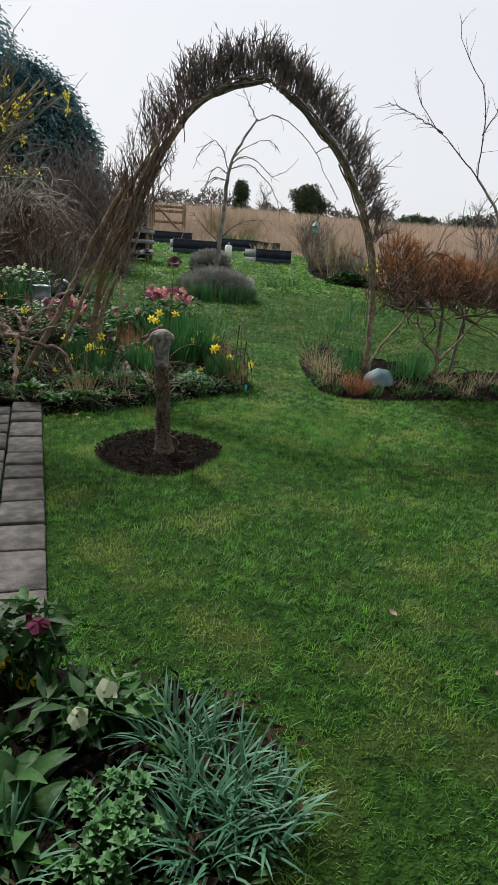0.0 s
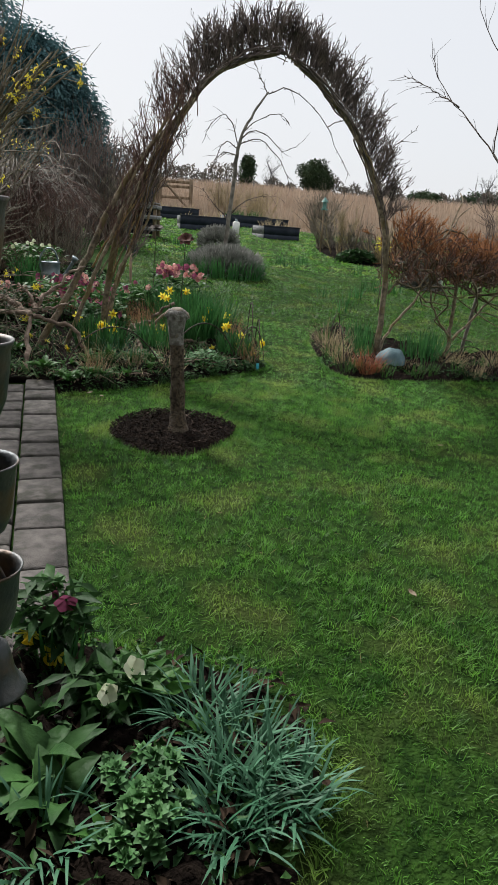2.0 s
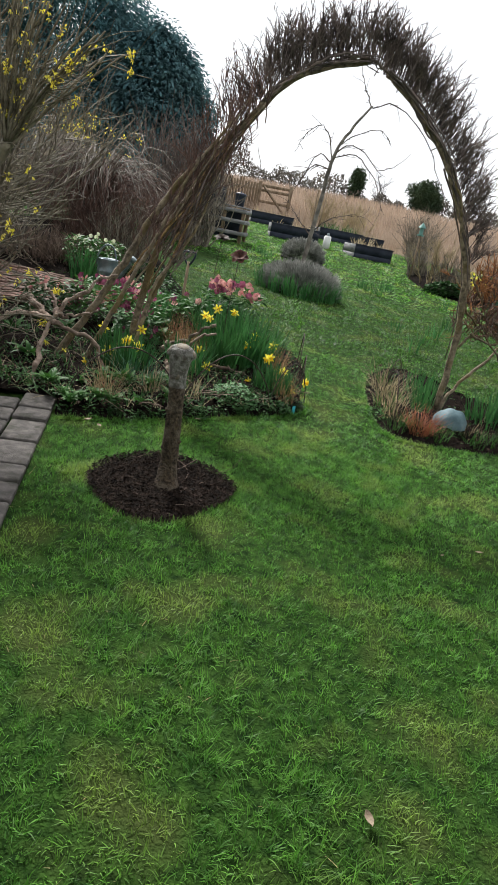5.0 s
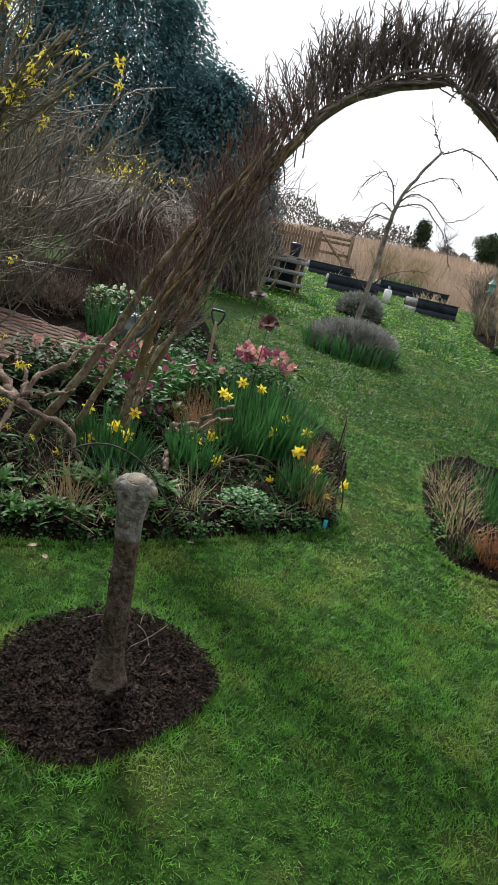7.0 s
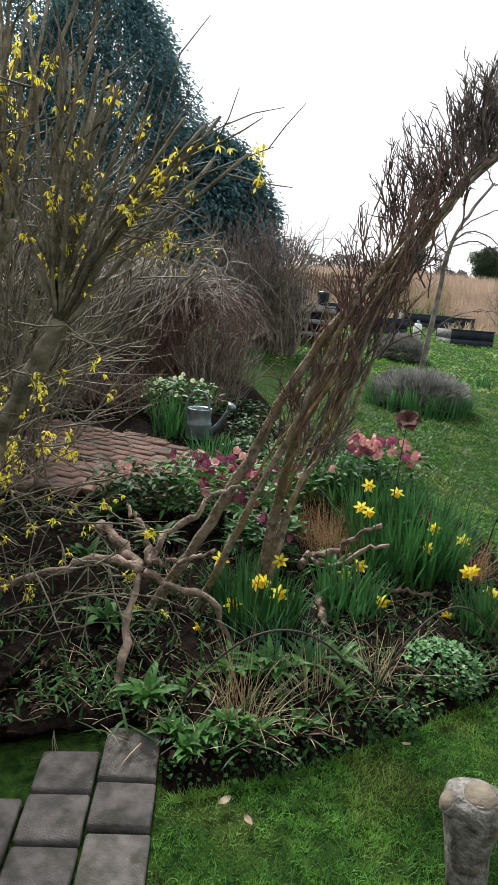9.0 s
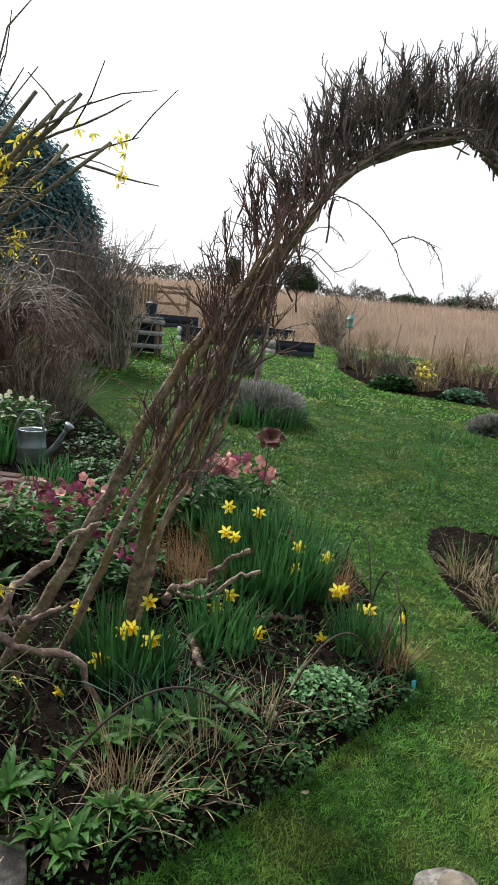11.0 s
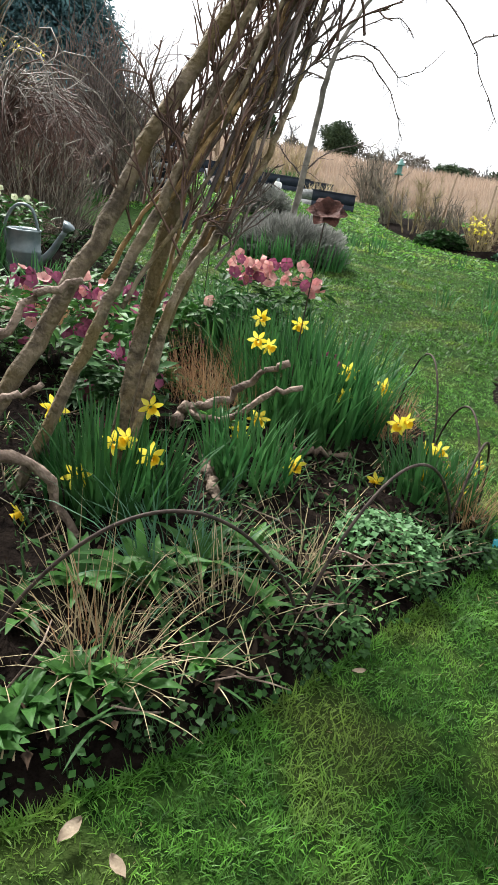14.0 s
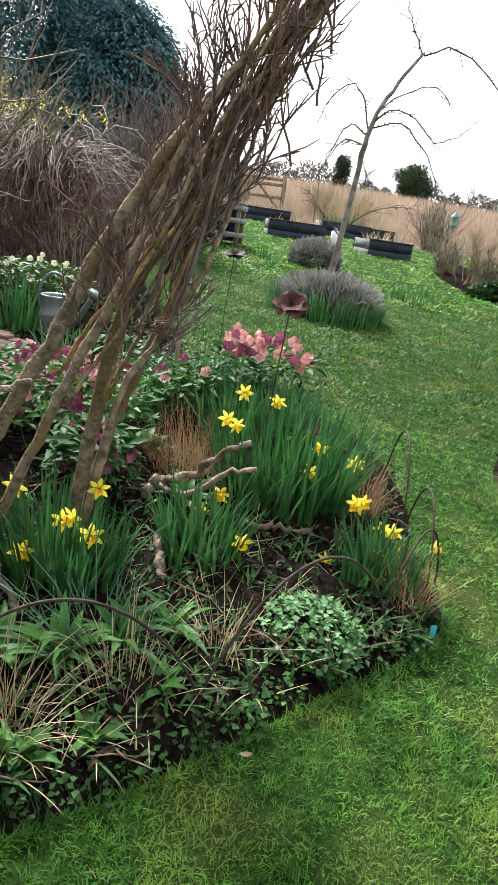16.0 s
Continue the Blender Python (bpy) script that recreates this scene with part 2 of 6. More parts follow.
def part(name, geo, material, parent, label="", smooth=False):
    """One mesh under a thing or under a part; geo is in world metres."""
    base = WHERE[parent]
    ob = new(name, geo.mesh(name, material, base, smooth))
    ob.parent = parent
    WHERE[ob] = base
    return tagged(ob, label)


def piece(name, me, parent, m):
    """A mesh shared by alike pieces, placed by the world pose m."""
    ob = new(name, me)
    ob.parent = parent
    base = WHERE[parent]
    ob.matrix_basis = Matrix.Translation(-Vector(base)) @ m
    WHERE[ob] = base
    return ob


def alone(name, geo, material, label, category, at=(0, 0, 0), kind="", group="", smooth=False):
    ob = new(name, geo.mesh(name, material, at, smooth))
    ob.location = at
    WHERE[ob] = np.asarray(at, float)
    return tagged(ob, label, category, group, kind)


def unit(v):
    v = np.asarray(v, float)
    return v / np.maximum(np.linalg.norm(v, axis=-1, keepdims=True), 1e-9)


def blades(geo, base, az, length, width, lean, curl, seg=2):
    """Tapering leaves that rise from base towards az, lean (radians from upright) and curl over."""
    n = len(base)
    az, length, width, lean, curl = (np.broadcast_to(np.asarray(a, float), (n,)) for a in (az, length, width, lean, curl))
    out = np.stack([np.cos(az), np.sin(az), np.zeros(n)], 1)
    side = np.stack([-np.sin(az), np.cos(az), np.zeros(n)], 1)
    p = np.asarray(base, float).copy()
    rows = []
    for k in range(seg):
        w = (width * (1 - 0.75 * (k / seg) ** 1.5) / 2)[:, None]
        rows += [p - side * w, p + side * w]
        a = lean + curl * (k + 0.5) / seg
        p = p + (length / seg)[:, None] * (out * np.sin(a)[:, None] + np.array([0, 0, 1.0]) * np.cos(a)[:, None])
    rows.append(p)
    v = np.stack(rows, 1)
    m = 2 * seg + 1
    o = (np.arange(n) * m)[:, None]
    quads = [o + np.array([2 * k, 2 * k + 1, 2 * k + 3, 2 * k + 2]) for k in range(seg - 1)]
    tris = o + np.array([2 * seg - 2, 2 * seg - 1, 2 * seg])
    return geo.add(v, *([np.concatenate(quads)] if quads else []), tris)


def tubes(geo, paths, radii, sides=4, cap=True):
    """Round rods along paths (n, k, 3) with radii (n, k)."""
    paths = np.asarray(paths, float)
    if paths.ndim == 2:
        paths = paths[None]
    n, k, _ = paths.shape
    radii = np.broadcast_to(np.asarray(radii, float), (n, k))
    tan = unit(np.gradient(paths, axis=1))
    mean = unit(tan.mean(1) + 1e-6)
    ref = np.where(np.abs(mean[:, 2:3]) > 0.8, np.array([[1.0, 0, 0]]), np.array([[0, 0, 1.0]]))[:, None]
    a = unit(np.cross(tan, np.broadcast_to(ref, tan.shape)))
    b = np.cross(tan, a)
    ang = np.arange(sides) / sides * 2 * np.pi
    v = paths[:, :, None] + radii[:, :, None, None] * (a[:, :, None] * np.cos(ang)[:, None] + b[:, :, None] * np.sin(ang)[:, None])
    o = (np.arange(n) * k * sides)[:, None, None]
    i = np.arange(k - 1)[:, None] * sides
    j = np.arange(sides)[None]
    j2 = (j + 1) % sides
    q = np.stack([i + j, i + j2, i + sides + j2, i + sides + j], -1).reshape(-1, 4)
    faces = [(o + q[None]).reshape(-1, 4)]
    if cap:
        ends = np.stack([np.arange(sides)[::-1], (k - 1) * sides + np.arange(sides)])
        faces.append((o + ends[None]).reshape(-1, sides))
    return geo.add(v, *faces)


def smooth_path(pts, k=12):
    """A smooth line of k places through pts (Catmull-Rom)."""
    p = np.asarray(pts, float)
    p = np.vstack([2 * p[0] - p[1], p, 2 * p[-1] - p[-2]])
    out = []
    for s in np.linspace(0, len(p) - 3 - 1e-6, k):
        i = int(s)
        t = s - i
        a, b, c, d = p[i:i + 4]
        out.append(0.5 * (2 * b + (c - a) * t + (2 * a - 5 * b + 4 * c - d) * t * t + (3 * b - a - 3 * c + d) * t ** 3))
    return np.array(out)


def knotty(pts, r0, r1, k=14, rough=0.12, shake=0.012):
    """A limb with an uneven line and uneven girth."""
    p = smooth_path(pts, k)
    p[1:-1] += rng.normal(0, shake, (k - 2, 3))
    r = np.linspace(r0, r1, k) * (1 + rng.normal(0, rough, k))
    return p, r


def twigs(base, way, length, bend=0.25, k=4, rise=0.0):
    """Crooked shoots from base along way: paths (n, k, 3)."""
    base, way = np.asarray(base, float), unit(way)
    n = len(base)
    length = np.broadcast_to(np.asarray(length, float), (n,))
    out, p, d = [base], base.copy(), way.copy()
    for i in range(k - 1):
        d = unit(d + rng.normal(0, bend, (n, 3)) + np.array([0, 0, rise]))
        p = p + d * (length / (k - 1))[:, None]
        out.append(p)
    return np.stack(out, 1)


def along(paths, n):
    """n random places on the given paths, with the direction there."""
    paths = np.asarray(paths)
    i = rng.integers(0, len(paths), n)
    j = rng.integers(0, paths.shape[1] - 1, n)
    t = rng.random(n)[:, None]
    a, b = paths[i, j], paths[i, j + 1]
    return a + (b - a) * t, unit(b - a)


def leaves(geo, at, way, length, width, fold=0.15):
    """Pointed leaves: a folded lozenge of two triangles each side of the midrib."""
    n = len(at)
    at, way = np.asarray(at, float), unit(way)
    length = np.broadcast_to(np.asarray(length, float), (n,))[:, None]
    width = np.broadcast_to(np.asarray(width, float), (n,))[:, None]
    side = unit(np.cross(way, rng.normal(0, 1, (n, 3)) * 0.35 + np.array([0, 0, 1.0])))
    up = np.cross(side, way)
    mid = at + way * length * 0.45
    v = np.stack([at, mid - side * width / 2 + up * width * fold, mid - up * width * fold * 0.3, mid + side * width / 2 + up * width * fold, at + way * length - up * length * 0.12], 1)
    o = (np.arange(n) * 5)[:, None]
    f = np.concatenate([o + np.array(t) for t in ((0, 1, 2), (0, 2, 3), (1, 4, 2), (2, 4, 3))])
    return geo.add(v, f)


def box(geo, lo, hi, turn=0.0, about=(0, 0), bevel=0.006):
    """A block with chamfered long edges, turned about a place."""
    lo, hi = np.asarray(lo, float), np.asarray(hi, float)
    b = min(bevel, *(0.3 * (hi - lo)))
    xs, ys = (lo[0], lo[0] + b, hi[0] - b, hi[0]), (lo[1], lo[1] + b, hi[1] - b, hi[1])
    ring = [(xs[1], ys[0]), (xs[2], ys[0]), (xs[3], ys[1]), (xs[3], ys[2]), (xs[2], ys[3]), (xs[1], ys[3]), (xs[0], ys[2]), (xs[0], ys[1])]
    c = (lo + hi) / 2
    v = []
    for z, k in ((lo[2], 0.0), (hi[2] - b, 0.0), (hi[2], b)):
        for x, y in ring:
            v.append((x - math.copysign(k, x - c[0]), y - math.copysign(k, y - c[1]), z))
    v = np.array(v)
    ca, sa = math.cos(turn), math.sin(turn)
    d = v[:, :2] - np.asarray(about, float)
    v[:, 0], v[:, 1] = about[0] + d[:, 0] * ca - d[:, 1] * sa, about[1] + d[:, 0] * sa + d[:, 1] * ca
    q = [(r * 8 + i, r * 8 + (i + 1) % 8, r * 8 + 8 + (i + 1) % 8, r * 8 + 8 + i) for r in range(2) for i in range(8)]
    return geo.add(v, q, [list(range(7, -1, -1)), list(range(16, 24))])


def lathe(geo, profile, at, sides=20):
    """A turned shape: profile of (radius, height) about an upright axis."""
    pr = np.asarray(profile, float)
    a = np.arange(sides) / sides * 2 * np.pi
    v = np.stack([pr[:, None, 0] * np.cos(a), pr[:, None, 0] * np.sin(a), np.broadcast_to(pr[:, 1:2], (len(pr), sides))], -1) + np.asarray(at, float)
    i = np.arange(len(pr) - 1)[:, None] * sides
    j = np.arange(sides)[None]
    q = np.stack([i + j, i + (j + 1) % sides, i + sides + (j + 1) % sides, i + sides + j], -1).reshape(-1, 4)
    return geo.add(v, q)


def inside(poly, x, y):
    poly = np.asarray(poly, float)
    hit = np.zeros(np.shape(x), bool)
    for (x0, y0), (x1, y1) in zip(poly, np.roll(poly, -1, 0)):
        cross = ((y0 > y) != (y1 > y)) & (x < (x1 - x0) * (y - y0) / (y1 - y0 + 1e-12) + x0)
        hit ^= cross
    return hit


def round_off(poly, k=60):
    """A closed, smooth outline through the corners."""
    p = np.asarray(poly, float)
    m = len(p)
    out = []
    for s in np.linspace(0, m, k, endpoint=False):
        i, t = int(s), s - int(s)
        a, b, c, d = (p[(i + q) % m] for q in (-1, 0, 1, 2))
        out.append(0.5 * (2 * b + (c - a) * t + (2 * a - 5 * b + 4 * c - d) * t * t + (3 * b - a - 3 * c + d) * t ** 3))
    return np.array(out)


def mound(outline, rise, edge=0.25, steps=9, lumps=0.02):
    """Heaped soil inside an outline: lowest at the edge, with clods."""
    geo = Geo()
    c = outline.mean(0)
    rows = []
    for i in range(steps + 1):
        f = 1 - i / steps * 0.97
        q = c + (outline - c) * f
        d = np.minimum(1, np.linalg.norm(outline - q, axis=1) / edge)
        z = height(q[:, 0], q[:, 1]) + 0.004 + rise * d + (rng.normal(0, lumps, len(q)) if i else -0.006)
        rows.append(np.column_stack([q, z]))
    k = len(outline)
    i = np.arange(steps)[:, None] * k
    j = np.arange(k)[None]
    q = np.stack([i + j, i + (j + 1) % k, i + k + (j + 1) % k, i + k + j], -1).reshape(-1, 4)
    return geo.add(np.concatenate(rows), q, [list(range(steps * k, steps * k + k))])


def scatter(poly, n):
    """n random places inside an outline."""
    poly = np.asarray(poly, float)
    lo, hi = poly.min(0), poly.max(0)
    out = np.zeros((0, 2))
    while len(out) < n:
        p = lo + rng.random((n * 2, 2)) * (hi - lo)
        out = np.vstack([out, p[inside(poly, p[:, 0], p[:, 1])]])
    return out[:n]


def disc(n, cx, cy, rx, ry=None):
    a, r = rng.random(n) * 2 * np.pi, np.sqrt(rng.random(n))
    return np.column_stack([cx + rx * r * np.cos(a), cy + (ry or rx) * r * np.sin(a)])


def on_ground(p, up=0.0):
    return np.column_stack([p, height(p[:, 0], p[:, 1]) + up])


# ---- ground and lawn ----
MAIN_BED = round_off([(-1.36, 4.9), (-1.26, 4.7), (-1.07, 4.81), (-0.72, 5.16), (-0.33, 5.67), (-0.01, 6.09), (0.05, 6.35), (-0.06, 6.7), (-0.14, 7.4), (-0.45, 8.1), (-1.1, 8.6), (-1.9, 9.0), (-2.6, 10.2), (-4.4, 12.6), (-7.5, 12.8), (-8.0, 8.0), (-6.5, 3.0), (-2.6, 2.7), (-1.95, 3.5), (-2.06, 4.3), (-2.2, 4.64), (-1.72, 4.86), (-1.5, 4.97)], 110)
ISLAND = round_off([(0.41, 7.9), (0.63, 6.6), (0.89, 6.28), (1.38, 6.45), (2.44, 6.98), (3.6, 7.5), (4.6, 8.6), (3.4, 8.5), (2.0, 8.0), (1.2, 8.35), (0.65, 8.75)], 70)
FRONT_BED = round_off([(-0.3, 2.0), (-0.05, 2.05), (0.2, 2.0), (0.46, 1.99), (0.62, 1.75), (0.6, 1.45), (0.5, 1.1), (0.3, 0.75), (-0.6, 0.7), (-1.1, 1.0), (-0.7, 1.7)], 60)
RIGHT_BED = round_off([(0.2, 20.0), (0.5, 17.8), (1.1, 16.6), (2.5, 16.2), (4.0, 15.6), (8.0, 15.0), (8.0, 21.5), (3.0, 23.0), (0.7, 22.0)], 60)
MULCH = round_off([(-0.33 + 0.365 * math.cos(a) + 0.03 * math.sin(3 * a), 4.22 + 0.42 * math.sin(a) + 0.03 * math.cos(2 * a)) for a in np.linspace(0, 6.28, 12, endpoint=False)], 48)
LAVENDER = round_off([(-1.25 + 0.72 * math.cos(a), 12.15 + 0.55 * math.sin(a)) for a in np.linspace(0, 6.28, 10, endpoint=False)], 30)
PATH_U, PATH_V = np.array([-0.917, -0.397]), np.array([0.397, -0.917])
PATH_0 = np.array([-1.40, 4.95])
PAVED = [tuple(PATH_0 + PATH_U * u + PATH_V * v) for u, v in ((-0.01, 0), (0.85, 0), (0.85, 3.5), (-0.01, 3.5))]

xs = np.unique(np.concatenate([np.linspace(-8, 8, 81), np.geomspace(8, 420, 26), -np.geomspace(8, 420, 26)]))
ys = np.unique(np.concatenate([np.linspace(-4, 26, 121), np.geomspace(26, 95, 24), [110, 140, 200, 300, 420], -np.geomspace(4, 200, 16)]))
gx, gy = np.meshgrid(xs, ys)
gz = height(gx, np.minimum(gy, 92)) - np.maximum(gy - 92, 0) * 0.02
gi = np.arange(len(ys) - 1)[:, None] * len(xs)
gj = np.arange(len(xs) - 1)[None]
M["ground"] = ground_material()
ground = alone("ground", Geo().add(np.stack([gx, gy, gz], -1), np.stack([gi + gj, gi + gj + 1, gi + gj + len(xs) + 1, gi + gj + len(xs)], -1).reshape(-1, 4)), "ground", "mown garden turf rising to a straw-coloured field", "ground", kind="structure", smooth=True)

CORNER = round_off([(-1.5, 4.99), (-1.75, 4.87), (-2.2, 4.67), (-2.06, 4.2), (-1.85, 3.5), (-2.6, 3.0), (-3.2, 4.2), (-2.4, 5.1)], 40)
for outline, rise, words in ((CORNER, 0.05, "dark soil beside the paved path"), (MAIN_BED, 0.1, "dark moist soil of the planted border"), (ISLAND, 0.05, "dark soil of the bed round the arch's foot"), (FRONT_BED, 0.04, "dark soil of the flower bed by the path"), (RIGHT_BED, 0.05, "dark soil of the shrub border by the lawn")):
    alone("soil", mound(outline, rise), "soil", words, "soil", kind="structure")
soil = alone("soil", mound(MULCH, 0.02, 0.15, 6, 0.006), "mulch", "round patch of reddish bark mulch in the lawn", "mulch", kind="structure")


def lawn(n, x0, x1, y0, y1, length, width, flat, share=8, loose=0.014):
    """Mown grass in small tufts whose blades lean much the same way."""
    m = n // share
    c = np.column_stack([x0 + rng.random(m) * (x1 - x0), y0 + rng.random(m) * (y1 - y0)])
    way, tall = rng.random(m) * 6.283, 0.6 + 0.75 * rng.random(m)
    i = np.repeat(np.arange(m), share)
    p = c[i] + rng.normal(0, loose, (len(i), 2))
    bad = np.zeros(len(p), bool)
    for poly in (MAIN_BED, ISLAND, FRONT_BED, RIGHT_BED, MULCH, np.array(PAVED), LAVENDER):
        bad |= inside(poly, p[:, 0], p[:, 1])
    p, i = p[~bad], i[~bad]
    n = len(p)
    lush = 0.65 + 0.7 * (np.sin(p[:, 0] * 3.1 + np.sin(p[:, 1] * 2.3) * 1.7) * np.sin(p[:, 1] * 2.7 + p[:, 0]) * 0.5 + 0.5)
    return blades(Geo(), on_ground(p, -0.004), way[i] + rng.normal(0, 0.8, n), length * lush * tall[i] * (0.55 + 0.9 * rng.random(n)), width * (0.6 + 0.8 * rng.random(n)), flat + rng.random(n) * 0.85, rng.random(n) * (1.1 + flat), 2)


for args in ((205000, -1.5, 3.0, 0.9, 5.6, 0.03, 0.0031, 0.15), (48000, -1.3, 1.0, 4.0, 5.8, 0.032, 0.0031, 0.15), (130000, -1.4, 3.6, 5.6, 8.6, 0.033, 0.005, 0.45), (115000, -3.2, 4.2, 8.6, 14.0, 0.038, 0.0125, 0.45, 6, 0.03), (70000, -7.0, 6.0, 14.0, 25.0, 0.05, 0.036, 0.5, 5, 0.07)):
    alone("grass", lawn(*args), "grass", "short mown lawn grass with mossy and yellowish patches", "grass", kind="stuff")
for args in ((6000, -1.5, 3.0, 0.9, 5.6, 0.035, 0.0022, 0.9, 3, 0.05), (2500, -1.4, 3.6, 5.6, 8.6, 0.04, 0.0035, 0.9, 3, 0.05)):
    alone("dead_grass", lawn(*args), "straw", "bleached dead blades lying in the lawn", "grass", kind="stuff")

# ---- the cut tree stump in its ring of mulch ----


def tree_stump():
    base = np.array([-0.29, 4.17, hz(-0.29, 4.17)])
    t = thing("tree_stump", "pollarded stump with a swollen grey head and sawn cuts", "tree stump", base)
    line = [(-0.278, 4.16, -0.03), (-0.285, 4.165, 0.04), (-0.3, 4.18, 0.14), (-0.307, 4.185, 0.3), (-0.322, 4.2, 0.48), (-0.333, 4.21, 0.6), (-0.335, 4.213, 0.68), (-0.335, 4.213, 0.76)]
    k = 56
    p = smooth_path(line, k)
    z = p[:, 2]
    girth = np.interp(z, (-0.03, 0.02, 0.07, 0.15, 0.3, 0.5, 0.57, 0.62, 0.66, 0.7, 0.735, 0.752, 0.762), (0.085, 0.072, 0.055, 0.045, 0.042, 0.041, 0.044, 0.047, 0.051, 0.057, 0.06, 0.055, 0.043))
    sides = 28
    a = np.arange(sides) / sides * 2 * np.pi
    lump = np.array([[noise.noise((math.cos(x) * 1.5, math.sin(x) * 1.5, h * 9)) for x in a] for h in z])
    ridge = np.array([[noise.noise((math.cos(x) * 7, math.sin(x) * 7, h * 16 + 9)) for x in a] for h in z])
    rr = girth[:, None] * (1 + 0.12 * lump + 0.045 * ridge)
    # the head swells out to both sides
    rr *= 1 + np.clip((z[:, None] - 0.62) / 0.1, 0, 1) * (0.16 * np.cos(a) ** 2 - 0.06)
    v = np.stack([p[:, None, 0] + rr * np.cos(a), p[:, None, 1] + rr * np.sin(a), np.broadcast_to(z[:, None], rr.shape) + base[2]], -1)

    def skin(lo, hi):
        i, j = np.arange(hi - lo - 1)[:, None] * sides, np.arange(sides)[None]
        return Geo().add(v[lo:hi], np.stack([i + j, i + (j + 1) % sides, i + sides + (j + 1) % sides, i + sides + j], -1).reshape(-1, 4))

    cut = int(np.argmin(abs(z - 0.55)))
    part("trunk", skin(0, cut + 1), "bark", t, smooth=True)
    head = part("head", skin(cut, k), "headbark", t, "smooth grey swollen head", smooth=True)
    c = v[-1].mean(0)
    part("crown_bark", Geo().add(np.vstack([v[-1], [c + np.array([0, 0, 0.004])]]), [(i, (i + 1) % sides, sides) for i in range(sides)]), "headbark", head)

    def sawn(at, way, r, proud):
        """A sawn face with a rolled lip of bark."""
        way = unit(way)
        at = np.asarray(at, float) + np.array([0, 0, base[2]])
        part("lip", tubes(Geo(), [at - way * 0.03, at - way * 0.008, at + way * proud, at + way * (proud + 0.001)], [[r * 1.3, r * 1.22, r * 1.08, r * 0.9]], 18), "headbark", head, smooth=True)
        part("cut_face", tubes(Geo(), [at + way * (proud - 0.002), at + way * (proud + 0.003)], [[r * 0.95, r * 0.88]], 18), "cut", head, "pale weathered sawn face")

    sawn((-0.33, 4.2, 0.758), (0.05, -0.25, 1.0), 0.036, 0.006)
    sawn((-0.385, 4.19, 0.735), (-0.85, -0.35, 0.55), 0.022, 0.008)
    sawn((-0.275, 4.215, 0.73), (0.9, -0.1, 0.45), 0.02, 0.008)
    sawn((-0.325, 4.172, 0.615), (0.1, -1.0, 0.12), 0.016, 0.004)
    for h, ang in ((0.42, -2.5), (0.36, -0.6), (0.22, -2.9), (0.27, 0.2)):
        d = np.array([math.cos(ang), math.sin(ang), 0.25])
        q = p[int(np.argmin(abs(z - h)))] + d * 0.036 + np.array([0, 0, base[2]])
        part("knot", tubes(Geo(), [q, q + d * 0.008, q + d * 0.014], [[0.014, 0.012, 0.006]], 9), "bark", t, smooth=True)


tree_stump()
n = 9000
p = scatter(MULCH, n)
g = Geo()
d = unit(np.column_stack([rng.normal(0, 1, (n, 2)), rng.normal(0, 0.3, n)]))
leaves(g, np.column_stack([p, height(p[:, 0], p[:, 1]) + 0.026 + 0.014 * rng.random(n)]), d, 0.01 + 0.022 * rng.random(n), 0.005 + 0.007 * rng.random(n), 0.3)
alone("bark_chips", g, "mulch", "loose reddish-brown bark chips round the stump", "bark chips", kind="stuff")

# ---- the living willow arch ----
ARCH_A, ARCH_D = np.array([-1.5, 5.8]), np.array([0.894, 0.449])
ARCH_N = np.array([-0.449, 0.894])


def arch_at(s, z, off=0.0):
    s, z, off = np.broadcast_arrays(np.asarray(s, float), np.asarray(z, float), np.asarray(off, float))
    q = ARCH_A + s[..., None] * ARCH_D + off[..., None] * ARCH_N
    return np.concatenate([q, z[..., None]], -1)


INNER = [(0.44, 1.25), (0.56, 1.5), (0.69, 1.79), (0.82, 2.09), (1.0, 2.36), (1.2, 2.51), (1.42, 2.6), (1.62, 2.65), (1.78, 2.58), (1.98, 2.48), (2.2, 2.31), (2.4, 2.12), (2.57, 1.88), (2.76, 1.54), (2.88, 1.17), (2.92, 0.7), (2.93, 0.14)]
# the leaning stems of the left foot: line in the arch's plane, depth off it, girth at foot and tip
LEGS = (
    ([(-0.42, 0.02), (-0.18, 0.51), (-0.06, 0.74), (0.08, 1.02), (0.18, 1.25), (0.29, 1.46), (0.43, 1.68), (0.57, 1.86), (0.76, 2.07), (1.0, 2.39), (1.22, 2.56)], 0.0, 0.03, 0.015),
    ([(-0.2, 0.02), (-0.01, 0.54), (0.12, 0.87), (0.25, 1.15), (0.3, 1.28), (0.38, 1.52), (0.5, 1.78), (0.72, 2.12)], -0.05, 0.021, 0.009),
    ([(0.13, 0.02), (0.19, 0.52), (0.24, 0.88), (0.28, 1.1), (0.35, 1.3), (0.45, 1.5), (0.56, 1.69), (0.66, 1.88), (0.8, 2.1), (1.02, 2.4), (1.3, 2.56), (1.6, 2.66)], 0.02, 0.029, 0.013),
    ([(0.17, 0.02), (0.25, 0.56), (0.33, 0.83), (0.41, 1.04), (0.49, 1.25), (0.54, 1.42), (0.6, 1.62), (0.68, 1.82), (0.84, 2.12), (1.08, 2.43), (1.36, 2.6)], 0.06, 0.022, 0.009),
    ([(0.2, 0.3), (0.29, 0.8), (0.4, 1.02), (0.51, 1.22), (0.55, 1.32), (0.6, 1.5), (0.63, 1.66), (0.74, 1.96), (0.9, 2.24)], -0.03, 0.014, 0.006),
)


